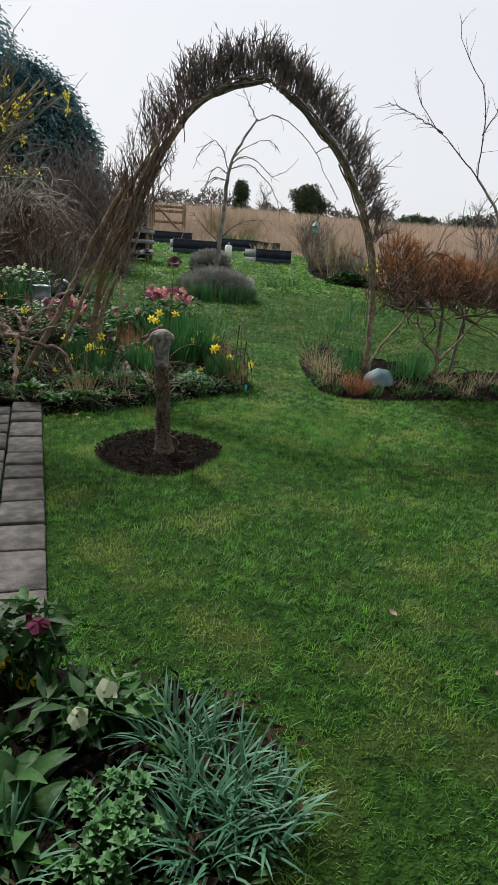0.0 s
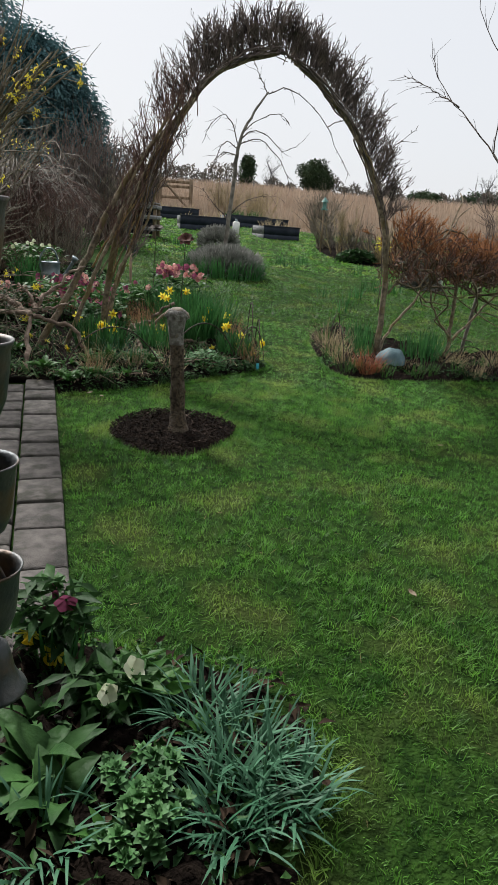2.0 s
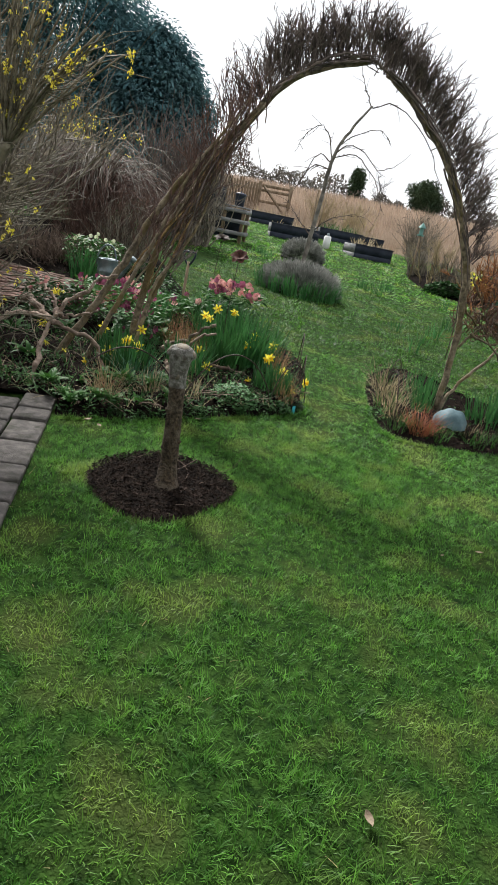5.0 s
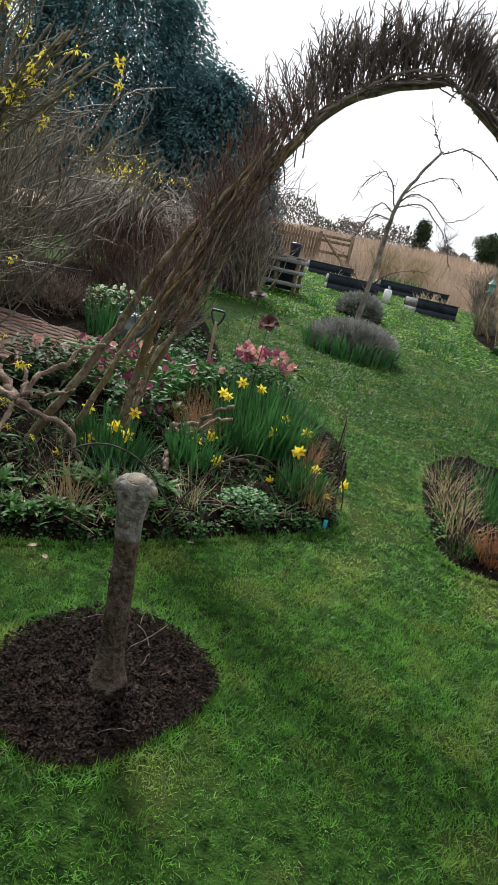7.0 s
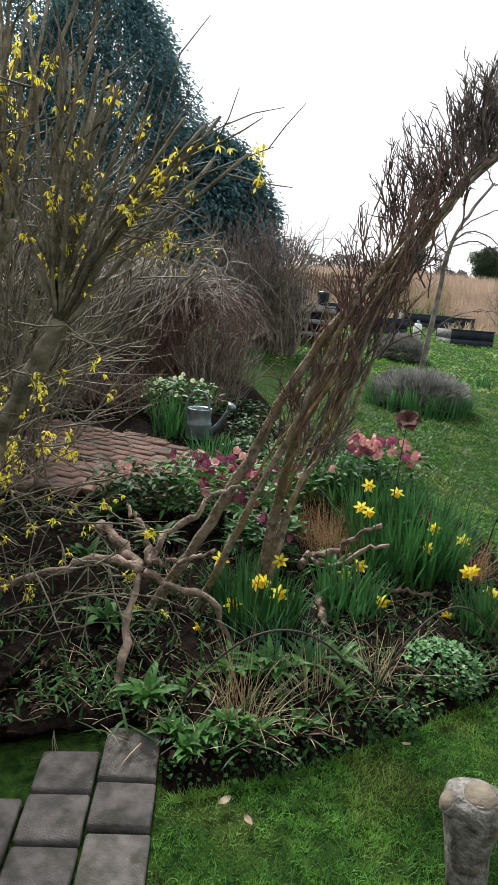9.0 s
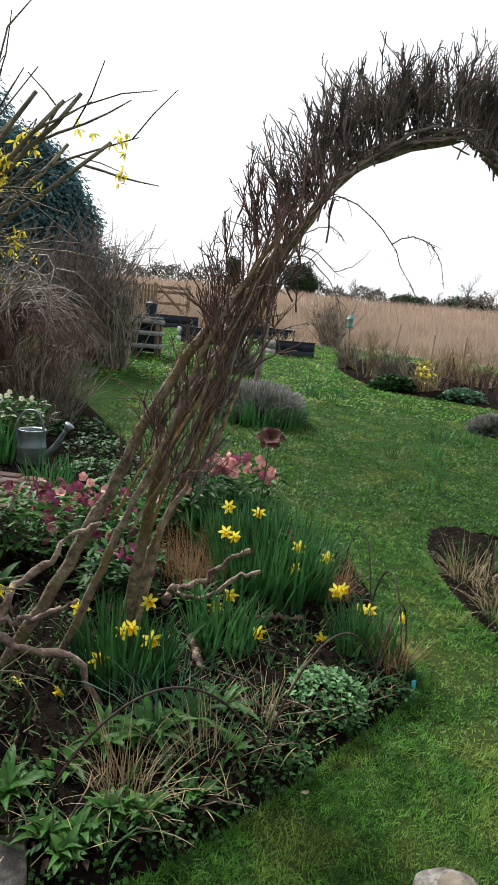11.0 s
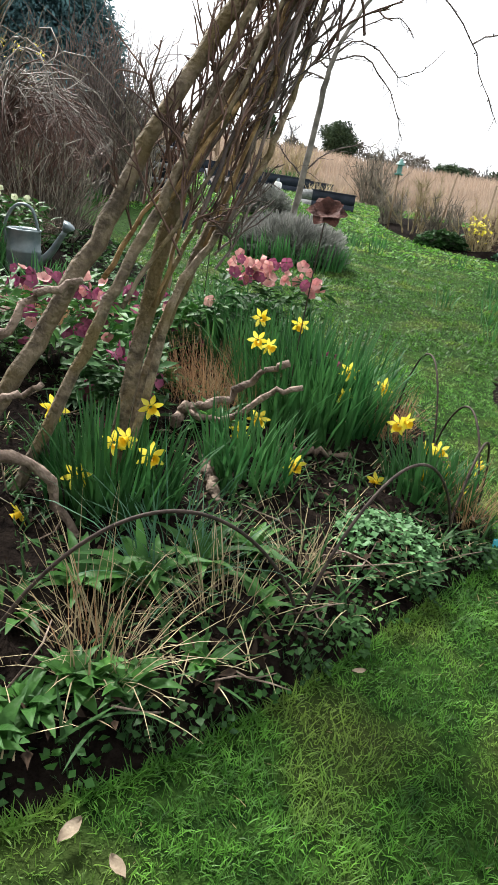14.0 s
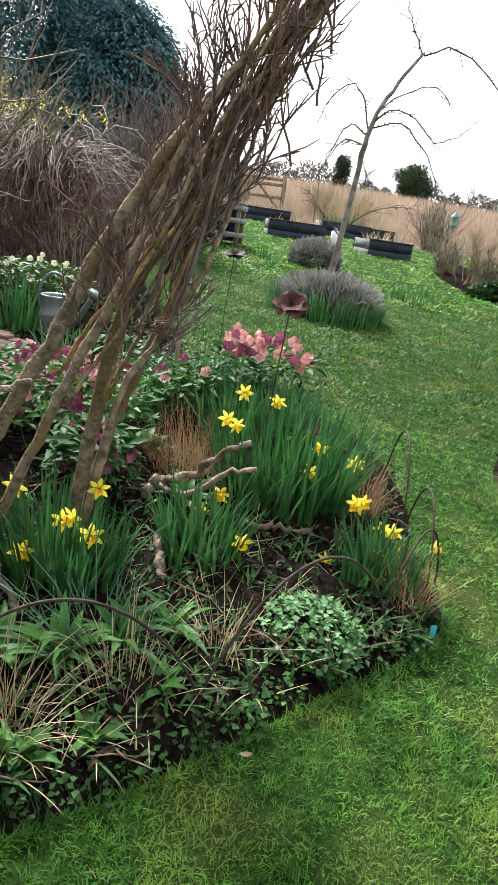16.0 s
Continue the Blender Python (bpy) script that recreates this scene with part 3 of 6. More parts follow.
def willow_arch():
    t = thing("willow_arch", "living willow arch of bent stems with bristling bare twigs", "arch", (*ARCH_A, hz(*ARCH_A)))
    core = smooth_path([arch_at(s, z) for s, z in INNER], 60)
    for line, off, r0, r1 in LEGS:
        base = hz(*(ARCH_A + ARCH_D * line[0][0])) - 0.02
        pts = [arch_at(s, base if z < 0.1 else z, off) for k, (s, z) in enumerate(line)]
        p, r = knotty(pts, r0, r1, 44, 0.05, 0.003)
        part("stem", tubes(Geo(), p, [r], 9), "willow", t, smooth=True)
    # the right foot: one stout stem with two thinner ones wound round it
    for off, up, r0, r1, start in ((0.0, 0.02, 0.03, 0.013, 26), (0.03, 0.045, 0.015, 0.008, 30), (-0.03, 0.03, 0.013, 0.007, 34)):
        pts = [core[k] + ARCH3(off * math.sin(k * 0.4), up) for k in range(59, start, -3)]
        p, r = knotty(pts, r0, r1, 34, 0.07, 0.006)
        part("stem", tubes(Geo(), p, [r], 9), "willow", t, smooth=True)
    # rods that rise among the stems of the left leg and cross one another
    for i in range(24):
        z0, f1 = 0.75 + 0.7 * rng.random(), 0.35 + 0.5 * rng.random()
        z1 = min(2.25, z0 + 0.6 + 0.5 * rng.random())
        side, off = rng.random(), rng.normal(0.0, 0.07)
        pts = []
        for f in (0, 0.25, 0.5, 0.75, 1.0):
            z = z0 + (z1 - z0) * f
            a, b = 0.46 * (z - 0.55) - 0.1, 0.33 * (z - 0.55) + 0.27
            w = side + (f1 - side) * f
            pts.append(arch_at(a + (b - a) * w + rng.normal(0, 0.014), z, off * (1 - 0.4 * f) + rng.normal(0, 0.012)))
        r0 = 0.004 + 0.006 * rng.random() ** 2
        p, r = knotty(pts, r0, r0 * 0.5, 16, 0.08, 0.003)
        part("rod", tubes(Geo(), p, [r], 6), ("willow", "golden", "twig", "willow")[i % 4], t, smooth=True)
    # the bundle of woven rods along the bow
    g = Geo()
    for i in range(44):
        a = int(rng.integers(15, 42)) if i % 3 else int(rng.integers(12, 22))
        b = min(58, a + int(rng.integers(12, 22)))
        o = rng.normal(0, 0.03, 2)
        if a < 24:
            b = min(b, 29)
        pts = [core[k] + ARCH3(o[0] + rng.normal(0, 0.014), abs(o[1]) * 1.2 + 0.015 + rng.normal(0, 0.014)) for k in range(a, b, 3)]
        if len(pts) < 3:
            continue
        p, r = knotty(pts, 0.009, 0.004, 18, 0.1, 0.004)
        tubes(g, p, [r], 5)
    tagged(part("rod_mass", g, "twig", t), kind="stuff")

    def sprays(name, b, way, length, n2, n3, material, label):
        """Crooked shoots that fork at narrow angles into knobbly tips."""
        g = Geo()
        w1 = twigs(b, way, length, 0.17, 6, 0.07)
        tubes(g, w1, np.array([0.0042, 0.0038, 0.0034, 0.003, 0.0024, 0.0014]), 4, False)
        b2, d2 = along(w1[:, 1:], n2)
        w2 = twigs(b2, d2 + rng.normal(0, 0.36, b2.shape) + np.array([0, 0, 0.12]), 0.06 + 0.1 * rng.random(n2), 0.2, 4, 0.09)
        tubes(g, w2, np.array([0.0028, 0.0026, 0.0022, 0.0013]), 3, False)
        b3, d3 = along(w2, n3)
        w3 = twigs(b3, d3 + rng.normal(0, 0.5, b3.shape), 0.018 + 0.03 * rng.random(n3), 0.2, 3, 0.1)
        tubes(g, w3, np.array([0.0025, 0.0023, 0.0014]), 3, False)
        tagged(part(name, g, material, t, label), kind="stuff")

    n = 520
    k = rng.integers(12, 50, n)
    q = core[np.minimum(k + 1, 59)] - core[np.maximum(k - 1, 0)]
    nor = unit(np.column_stack([-q[:, 2, None] * ARCH_D, (q[:, :2] @ ARCH_D)[:, None]]))
    b = core[k] + nor * (0.02 + 0.05 * rng.random((n, 1))) + rng.normal(0, 0.016, (n, 3)) + np.column_stack([ARCH_N * rng.normal(0, 0.035, (n, 1)), np.zeros(n)])
    way = nor * np.where(k > 32, 0.85, 0.6)[:, None] + np.array([0, 0, 0.6]) + rng.normal(0, 0.17, (n, 3))
    sprays("twig_mass", b, way, (0.13 + 0.2 * rng.random(n)) * np.where(k > 45, 0.85, 1.0), 3600, 5200, "twig", "bare dark upright shoots")
    n = 140
    zc = 0.95 + rng.random(n) ** 0.75 * 1.25
    b = arch_at(0.46 * (zc - 0.55) - 0.06 + np.abs(rng.normal(0, 0.12, n)), zc, rng.normal(0, 0.09, n))
    way = np.column_stack([np.broadcast_to(-ARCH_D * 0.02, (n, 2)), np.ones(n)]) + rng.normal(0, 0.2, (n, 3))
    sprays("shoot_mass", b, way, 0.12 + 0.22 * rng.random(n), 620, 1100, "redtwig", "reddish-brown young shoots")
    # short spurs on the inner side of the leg
    n = 34
    zc = 0.9 + rng.random(n) * 1.1
    b = arch_at(0.33 * (zc - 0.55) + 0.26 + rng.normal(0, 0.03, n), zc, rng.normal(0, 0.06, n))
    way = np.column_stack([ARCH_D * (0.55 + 0.3 * rng.random((n, 1))), 0.8 + 0.3 * rng.random(n)]) + rng.normal(0, 0.15, (n, 3))
    sprays("spur_mass", b, way, 0.08 + 0.12 * rng.random(n), 100, 140, "twig", "short inner spurs")
    return t


def ARCH3(off, up):
    return np.array([ARCH_N[0] * off, ARCH_N[1] * off, up])


willow_arch()


def willow_hedge():
    """The low woven hedge that goes on from the arch's right foot."""
    t = thing("willow_hedge", "low woven willow hedge with a bristling orange-brown top", "hedge", (*(ARCH_A + ARCH_D * 4.2), hz(2.2, 7.7)))

    def limb(pts, r0, r1):
        p, r = knotty([arch_at(s, z, o) for s, z, o in pts], r0, r1, 16, 0.08, 0.008)
        part("stem", tubes(Geo(), p, [r], 7), "willow", t, smooth=True)

    limb([(2.94, 0.15, 0), (3.02, 0.36, 0.01), (3.24, 0.6, 0.02), (3.37, 0.8, 0.02), (3.6, 1.0, 0.04)], 0.017, 0.009)
    limb([(3.37, 0.8, 0.02), (3.2, 0.98, 0.03), (3.05, 1.16, 0.0), (2.92, 1.34, 0)], 0.012, 0.008)
    for s in (3.8, 5.0, 6.1):
        z0 = hz(*(ARCH_A + ARCH_D * s)) - 0.02
        limb([(s, z0, 0), (s + 0.01, 0.4, 0.03), (s - 0.02, 0.68, 0), (s - 0.02, 1.05, 0.02)], 0.026, 0.014)
        limb([(s + 0.03, 0.3, 0), (s + 0.25, 0.5, 0.04), (s + 0.5, 0.76, 0.05), (s + 0.66, 1.0, 0)], 0.015, 0.009)
        limb([(s - 0.02, 0.34, 0), (s - 0.25, 0.55, -0.04), (s - 0.36, 0.78, -0.03), (s - 0.4, 1.0, 0)], 0.011, 0.008)
    g = Geo()
    for i in range(90):
        s0 = 2.9 + rng.random() * 3.2
        z0 = 0.86 + abs(rng.normal(0, 0.13))
        tilt = rng.normal(0.0, 0.1)
        pts = [arch_at(s0 + k * 0.2, z0 + tilt * k + 0.1 * math.sin(k * 1.3 + i) + rng.normal(0, 0.03), rng.normal(0, 0.14)) for k in range(5)]
        p, r = knotty(pts, 0.011, 0.005, 14, 0.1, 0.008)
        tubes(g, p, [r], 5)
    tagged(part("rod_mass", g, "willow", t), kind="stuff")
    n = 1500
    s0 = 2.95 + rng.random(n) * 3.4
    rise = 0.42 + 0.06 * np.sin(s0 * 2.6) + np.where(s0 < 3.3, 0.08, 0)
    b = arch_at(s0, 0.84 + rng.random(n) ** 1.2 * rise, rng.normal(0, 0.19, n))
    way = np.array([0, 0, 0.7]) + rng.normal(0, 0.55, (n, 3))
    w1 = twigs(b, way, 0.1 + 0.13 * rng.random(n), 0.36, 6, 0.16)
    g = tubes(Geo(), w1, np.array([0.0062, 0.0056, 0.005, 0.0042, 0.0034, 0.0018]), 3, False)
    tagged(part("inner_mass", g, "redtwig", t), kind="stuff")
    for name, m, lo, material, label in (("middle_mass", 2600, 1, "rustwig", ""), ("tip_mass", 3400, 3, "orange", "orange-brown young tips")):
        pool = w1 if lo == 1 else w1[b[:, 2] > 1.06]
        b2, d2 = along(pool[:, lo:], m)
        w2 = twigs(b2, d2 + rng.normal(0, 0.3, b2.shape) + np.array([0, 0, 0.3]), 0.05 + 0.08 * rng.random(m), 0.3, 4, 0.1)
        tagged(part(name, tubes(Geo(), w2, np.array([0.0038, 0.0034, 0.0028, 0.0016]), 3, False), material, t, label), kind="stuff")


willow_hedge()


# ---- trees ----


def crown(center, radii, n, size, clumps=60, droop=0.0, hollow=0.35):
    """Many leaf sprays in uneven clumps round a centre."""
    c, r = np.asarray(center, float), np.asarray(radii, float)
    u = unit(rng.normal(0, 1, (clumps, 3)))
    cc = c + u * r * (hollow + (1 - hollow) * rng.random((clumps, 1)) ** 0.6)
    cr = (0.28 + 0.2 * rng.random(clumps)) * r.mean()
    i = rng.integers(0, clumps, n)
    v = unit(rng.normal(0, 1, (n, 3)))
    p = cc[i] + v * cr[i][:, None] * np.array([1, 1, 0.75]) * rng.random((n, 1)) ** 0.45
    g = Geo()
    return leaves(g, p, v * 0.7 + rng.normal(0, 0.5, (n, 3)) + np.array([0, 0, -droop]), size * (0.6 + 0.8 * rng.random(n)), size * (0.35 + 0.3 * rng.random(n)), 0.2)


def limbs(base, top, r, n1, n2, n3, spread=0.6, reach=0.5):
    """A bare trunk with two orders of limbs and a haze of twigs."""
    base, top = np.asarray(base, float), np.asarray(top, float)
    span = np.linalg.norm(top - base)
    trunk, tr = knotty([base, base * 0.6 + top * 0.4 + rng.normal(0, 0.02, 3) * span, top], r, r * 0.25, 14, 0.05, 0.004 * span)
    g1 = tubes(Geo(), trunk, [tr], 8)
    half = trunk[None, 4:]
    b, d = along(half, n1)
    w1 = twigs(b, d * 0.5 + rng.normal(0, spread, (n1, 3)) + np.array([0, 0, 0.3]), span * reach * (0.6 + 0.5 * rng.random(n1)), 0.14, 6, 0.05)
    g2 = tubes(Geo(), w1, r * np.array([0.4, 0.32, 0.26, 0.2, 0.14, 0.07]), 5)
    b, d = along(w1, n2)
    w2 = twigs(b, d + rng.normal(0, 0.5, (n2, 3)), span * reach * 0.5 * (0.5 + 0.6 * rng.random(n2)), 0.16, 5, 0.03)
    tubes(g2, w2, r * np.array([0.16, 0.13, 0.1, 0.07, 0.035]), 4, False)
    b, d = along(w2, n3)
    w3 = twigs(b, d + rng.normal(0, 0.5, (n3, 3)), span * reach * 0.25 * (0.5 + 0.6 * rng.random(n3)), 0.16, 3, 0.02)
    tubes(g2, w3, r * np.array([0.07, 0.055, 0.03]), 3, False)
    return g1, g2


def conifer(x, y, top, rx, ry, n, low=0.1):
    z = hz(x, y)
    t = thing("conifer_tree", "tall blue-green conifer with drooping sprays, haze put into its colour", "tree", (x, y, z), "conifers behind the border")
    part("trunk", tubes(Geo(), [(x, y, z - 0.1), (x + 0.1, y, z + (top - z) * 0.5), (x, y, top - 0.5)], [[0.35, 0.25, 0.06]], 9), "farbark", t)
    g = Geo()
    levels = 46
    per = n // levels
    for k in range(levels):
        f = k / (levels - 1)
        zc = z + (top - z) * (low + (1 - low) * f)
        rad = (1 - f ** 3.4) ** 0.7 * 0.95 + 0.05
        m = int(per * (0.35 + rad))
        a = rng.random(m) * 6.283
        bump = 1 + 0.1 * np.sin(a * 3 + k * 0.5) + 0.1 * np.sin(a * 7 + k * 0.9) + 0.08 * np.sin(a * 15 + k * 2.1)
        rr = rad * bump * (0.5 + 0.5 * rng.random(m) ** 0.5 + 0.12 * (rng.random(m) > 0.94) * rng.random(m))
        p = np.column_stack([x + rx * rr * np.cos(a), y + ry * rr * np.sin(a), zc + rng.normal(0, 0.22, m) - 0.25 * rr])
        way = np.column_stack([np.cos(a), np.sin(a), np.full(m, -0.35)]) + rng.normal(0, 0.45, (m, 3))
        leaves(g, p, way, 0.12 + 0.15 * rng.random(m), 0.06 + 0.05 * rng.random(m), 0.2)
    part("crown", g, "conifer", t)


for args in ((-15.0, 25.5, 12.6, 3.5, 3.4, 58000), (-10.35, 25.5, 7.0, 2.35, 2.3, 42000), (-19.5, 24.5, 13.0, 4.2, 4, 24000), (-12.6, 28.5, 8.2, 2.6, 3, 14000), (-24.5, 22.0, 12.0, 4.5, 4, 9000)):
    conifer(*args)


def round_tree(x, y, z0, top, rx, n, words):
    z = hz(x, min(y, 92))
    t = thing("evergreen_tree", words, "tree", (x, y, z))
    part("trunk", tubes(Geo(), [(x, y, z - 0.2), (x, y, (z0 + top) / 2)], [[0.3, 0.15]], 8), "farbark", t)
    part("crown", crown((x, y, (z0 + top) / 2), (rx, rx, (top - z0) / 2), n * 2, 0.3, 90), "ever", t)


round_tree(-1.9, 91, 6.0, 9.9, 2.0, 6500, "round dark evergreen tree beyond the reed field")
round_tree(12.3, 92, 5.2, 7.2, 2.0, 4000, "low dark evergreen tree beyond the reed field")
round_tree(-10.9, 92, 6.4, 10.6, 0.75, 2600, "narrow ivy-clad tree beyond the reed field")
round_tree(20.5, 96, 5.0, 7.6, 3.2, 5000, "broad dark evergreen tree beyond the reed field")
for x, y, top, sp in ((-8.0, 93, 9.6, 1), (5.6, 98, 8.8, 1), (17.0, 97, 8.0, 1), (21.5, 99, 9.6, 1), (25.0, 99, 9.4, 1), (8.2, 100, 8.3, 1)):
    z = hz(x, 92)
    t = thing("bare_tree", "distant bare deciduous tree in winter", "tree", (x, y, z - 0.3), "bare trees on the skyline")
    g1, g2 = limbs((x, y, z - 0.5), (x + 0.2, y, top - 0.7), 0.13, 16, 90, 420, 0.6, 0.55)
    part("trunk", g1, "farbark", t)
    part("limbs", g2, "farbark", t)

# the hedgerow and woods on the skyline
n = 26000
x = rng.uniform(-75, 75, n)
top = 1.1 + 0.55 * np.sin(x * 0.35) + 0.5 * np.sin(x * 0.9 + 1) + 0.35 * np.sin(x * 2.3) + np.where(x < -14, 0.9, 0) + np.clip((-x - 20) * 0.12, 0, 5)
y = 93 + rng.normal(0, 1.2, n)
g = leaves(Geo(), np.column_stack([x, y, height(np.clip(x, -6, 6), 92) + 1.25 * top * rng.random(n) ** 0.8]), rng.normal(0, 0.6, (n, 3)) + np.array([0, 0, 0.5]), 0.3 + 0.35 * rng.random(n), 0.14 + 0.16 * rng.random(n))
alone("hedgerow", g, "hedge", "brown winter hedgerow and woods along the skyline", "hedgerow", kind="stuff")

# ---- the reed field ----
g = Geo()
for n, y0, y1, size, wide in ((26000, 25.6, 31, 0.6, 0.018), (30000, 31, 48, 0.8, 0.035), (26000, 48, 91, 1.1, 0.07)):
    p = np.column_stack([rng.uniform(-14 * y1 / 31, 17 * y1 / 31, n), rng.uniform(y0, y1, n)])
    blades(g, on_ground(p), rng.random(n) * 6.283, size * (0.6 + 0.6 * rng.random(n)), wide, rng.random(n) * 0.25, rng.random(n) * 0.4, 2)
alone("reeds", g, "reed", "dry straw-coloured reeds standing in the field", "reeds", kind="stuff")

# ---- flowers and plants ----


def star_mesh(name, petals, radius, wide, material, cup=0.15, round_=0.55):
    """Petals round a centre that faces +z."""
    g = Geo()
    for k in range(petals):
        a = k * 2 * math.pi / petals + 0.1
        c, s = math.cos(a), math.sin(a)
        pts = [(0.08, 0.0, 0), (round_ * 0.6, -wide * 0.8, cup * 0.5), (round_, -wide, cup), (0.85, -wide * 0.55, cup * 1.2), (1.0, 0.0, cup * 1.3), (0.85, wide * 0.55, cup * 1.2), (round_, wide, cup), (round_ * 0.6, wide * 0.8, cup * 0.5), (round_, 0, cup * 0.7)]
        v = [((x * c - y * s) * radius, (x * s + y * c) * radius, z * radius) for x, y, z in pts]
        g.add(v, [(8, i, (i + 1) % 8) for i in range(8)])
    return g.mesh(name, material)


def trumpet_mesh():
    return lathe(Geo(), [(0.006, 0.0), (0.0085, 0.008), (0.0095, 0.018), (0.0125, 0.026), (0.015, 0.029)], (0, 0, 0), 12).mesh("trumpet", "trumpet")


STAR = star_mesh("flower", 6, 0.04, 0.21, "yellow")
TRUMPET = trumpet_mesh()
BELL = {k: star_mesh("flower", 5, r, 0.52, k, 0.35, 0.6) for k, r in (("pink", 0.038), ("palepink", 0.036), ("cream", 0.034), ("butter", 0.03))}


def facing(at, way, size=1.0, spin=0.0):
    m = Vector(way).to_track_quat("Z", "Y").to_matrix().to_4x4()
    return Matrix.Translation(at) @ m @ pose(0, 0, 0, 0, 0, spin) @ Matrix.Scale(size, 4)


def daffodils(x, y, r, n, length, blooms, label, up=0.09, lean=0.3, ry=None):
    z = hz(x, y) + up
    t = thing("daffodil_clump", label, "daffodils", (x, y, z), "daffodils in the border")
    p = disc(n, x, y, r, ry)
    az = np.arctan2(p[:, 1] - y, p[:, 0] - x) + rng.normal(0, 0.7, n)
    d = np.hypot(p[:, 0] - x, p[:, 1] - y) / r
    g = blades(Geo(), on_ground(p, up - 0.03), az, length * (0.65 + 0.5 * rng.random(n)), 0.013 + 0.008 * rng.random(n), 0.05 + lean * d * rng.random(n), rng.random(n) ** 2 * 0.9, 4)
    part("foliage", g, "daff", t)
    for bx, by, bz in blooms:
        foot = np.array([bx + 0.35 * (x - bx), by + 0.35 * (y - by) + 0.02, hz(bx, by) + up - 0.03])
        neck = np.array([bx, by + 0.02, bz + 0.012])
        part("stem", tubes(Geo(), smooth_path([foot, foot * 0.4 + neck * 0.6 + np.array([0, 0.01, 0.02]), neck], 7), 0.0032, 5), "daff", t)
        way = (rng.normal(0.1, 0.5), -1.0, rng.normal(-0.15, 0.25))
        f = piece("flower", STAR, t, facing((bx, by, bz), way, 1.05 + 0.25 * rng.random(), rng.random() * 60))
        c = new("trumpet", TRUMPET)
        c.parent = f
    return t


LEAFY = "tall dark green daffodil leaves in the border"
daffodils(-1.32, 5.74, 0.2, 260, 0.34, [(-1.54, 5.8, 0.45), (-1.33, 5.75, 0.39), (-1.29, 5.75, 0.41), (-1.2, 5.7, 0.39), (-1.25, 5.85, 0.49), (-1.39, 5.6, 0.33), (-1.51, 5.5, 0.23)], "clump of dwarf yellow daffodils at the arch's foot")
daffodils(-0.93, 6.12, 0.16, 150, 0.3, [(-0.77, 6.13, 0.27), (-0.94, 6.4, 0.33), (-1.0, 6.3, 0.3)], "small clump of yellow daffodils between the dead branches")
daffodils(-0.74, 6.95, 0.36, 600, 0.46, [(-1.01, 6.64, 0.59), (-0.96, 6.6, 0.58), (-0.59, 6.9, 0.46), (-0.61, 6.7, 0.4), (-0.85, 7.0, 0.62)], "large clump of upright daffodil leaves with few yellow flowers", ry=0.42)
daffodils(-0.24, 6.3, 0.16, 190, 0.24, [(-0.42, 6.9, 0.42), (-0.37, 6.55, 0.36), (-0.35, 6.53, 0.38), (-0.25, 6.5, 0.29), (-0.25, 6.4, 0.22), (-0.32, 6.3, 0.13), (-0.02, 6.55, 0.24), (-0.44, 6.3, 0.19), (-0.14, 6.5, 0.21), (-0.2, 6.48, 0.3), (-0.1, 6.42, 0.17)], "bright clump of dwarf yellow daffodils at the border's tip")
daffodils(-1.05, 7.45, 0.32, 320, 0.42, [(-1.05, 7.1, 0.6)], LEAFY)
daffodils(-1.72, 7.35, 0.2, 120, 0.4, [], "upright daffodil leaves beside the spade")
daffodils(-1.35, 7.85, 0.2, 120, 0.4, [], "upright daffodil leaves beside the spade")
daffodils(-2.55, 8.0, 0.16, 60, 0.3, [], "daffodil leaves beside the brick paving")
for x, y, r, n in ((1.0, 7.25, 0.16, 60), (1.6, 7.3, 0.2, 90), (0.95, 7.75, 0.15, 50), (1.75, 7.6, 0.15, 50)):
    daffodils(x, y, r, n, 0.3, [], "upright blue-green daffodil leaves in the island bed", 0.05)
for x, y, n in ((0.5, 11.0, 12), (0.9, 10.6, 10), (1.05, 11.3, 14), (0.8, 9.9, 9), (1.3, 12.2, 16), (-0.4, 14.6, 26), (0.0, 15.2, 22), (-0.1, 14.2, 18), (1.2, 14.5, 14), (1.35, 12.4, 16), (1.8, 12.4, 20), (-3.0, 16.2, 30), (-2.7, 15.5, 26), (-4.1, 15.2, 40), (-4.4, 14.0, 60)):
    daffodils(x, y, 0.14, n, 0.26, [], "young daffodil shoots coming up through the lawn", 0.0)


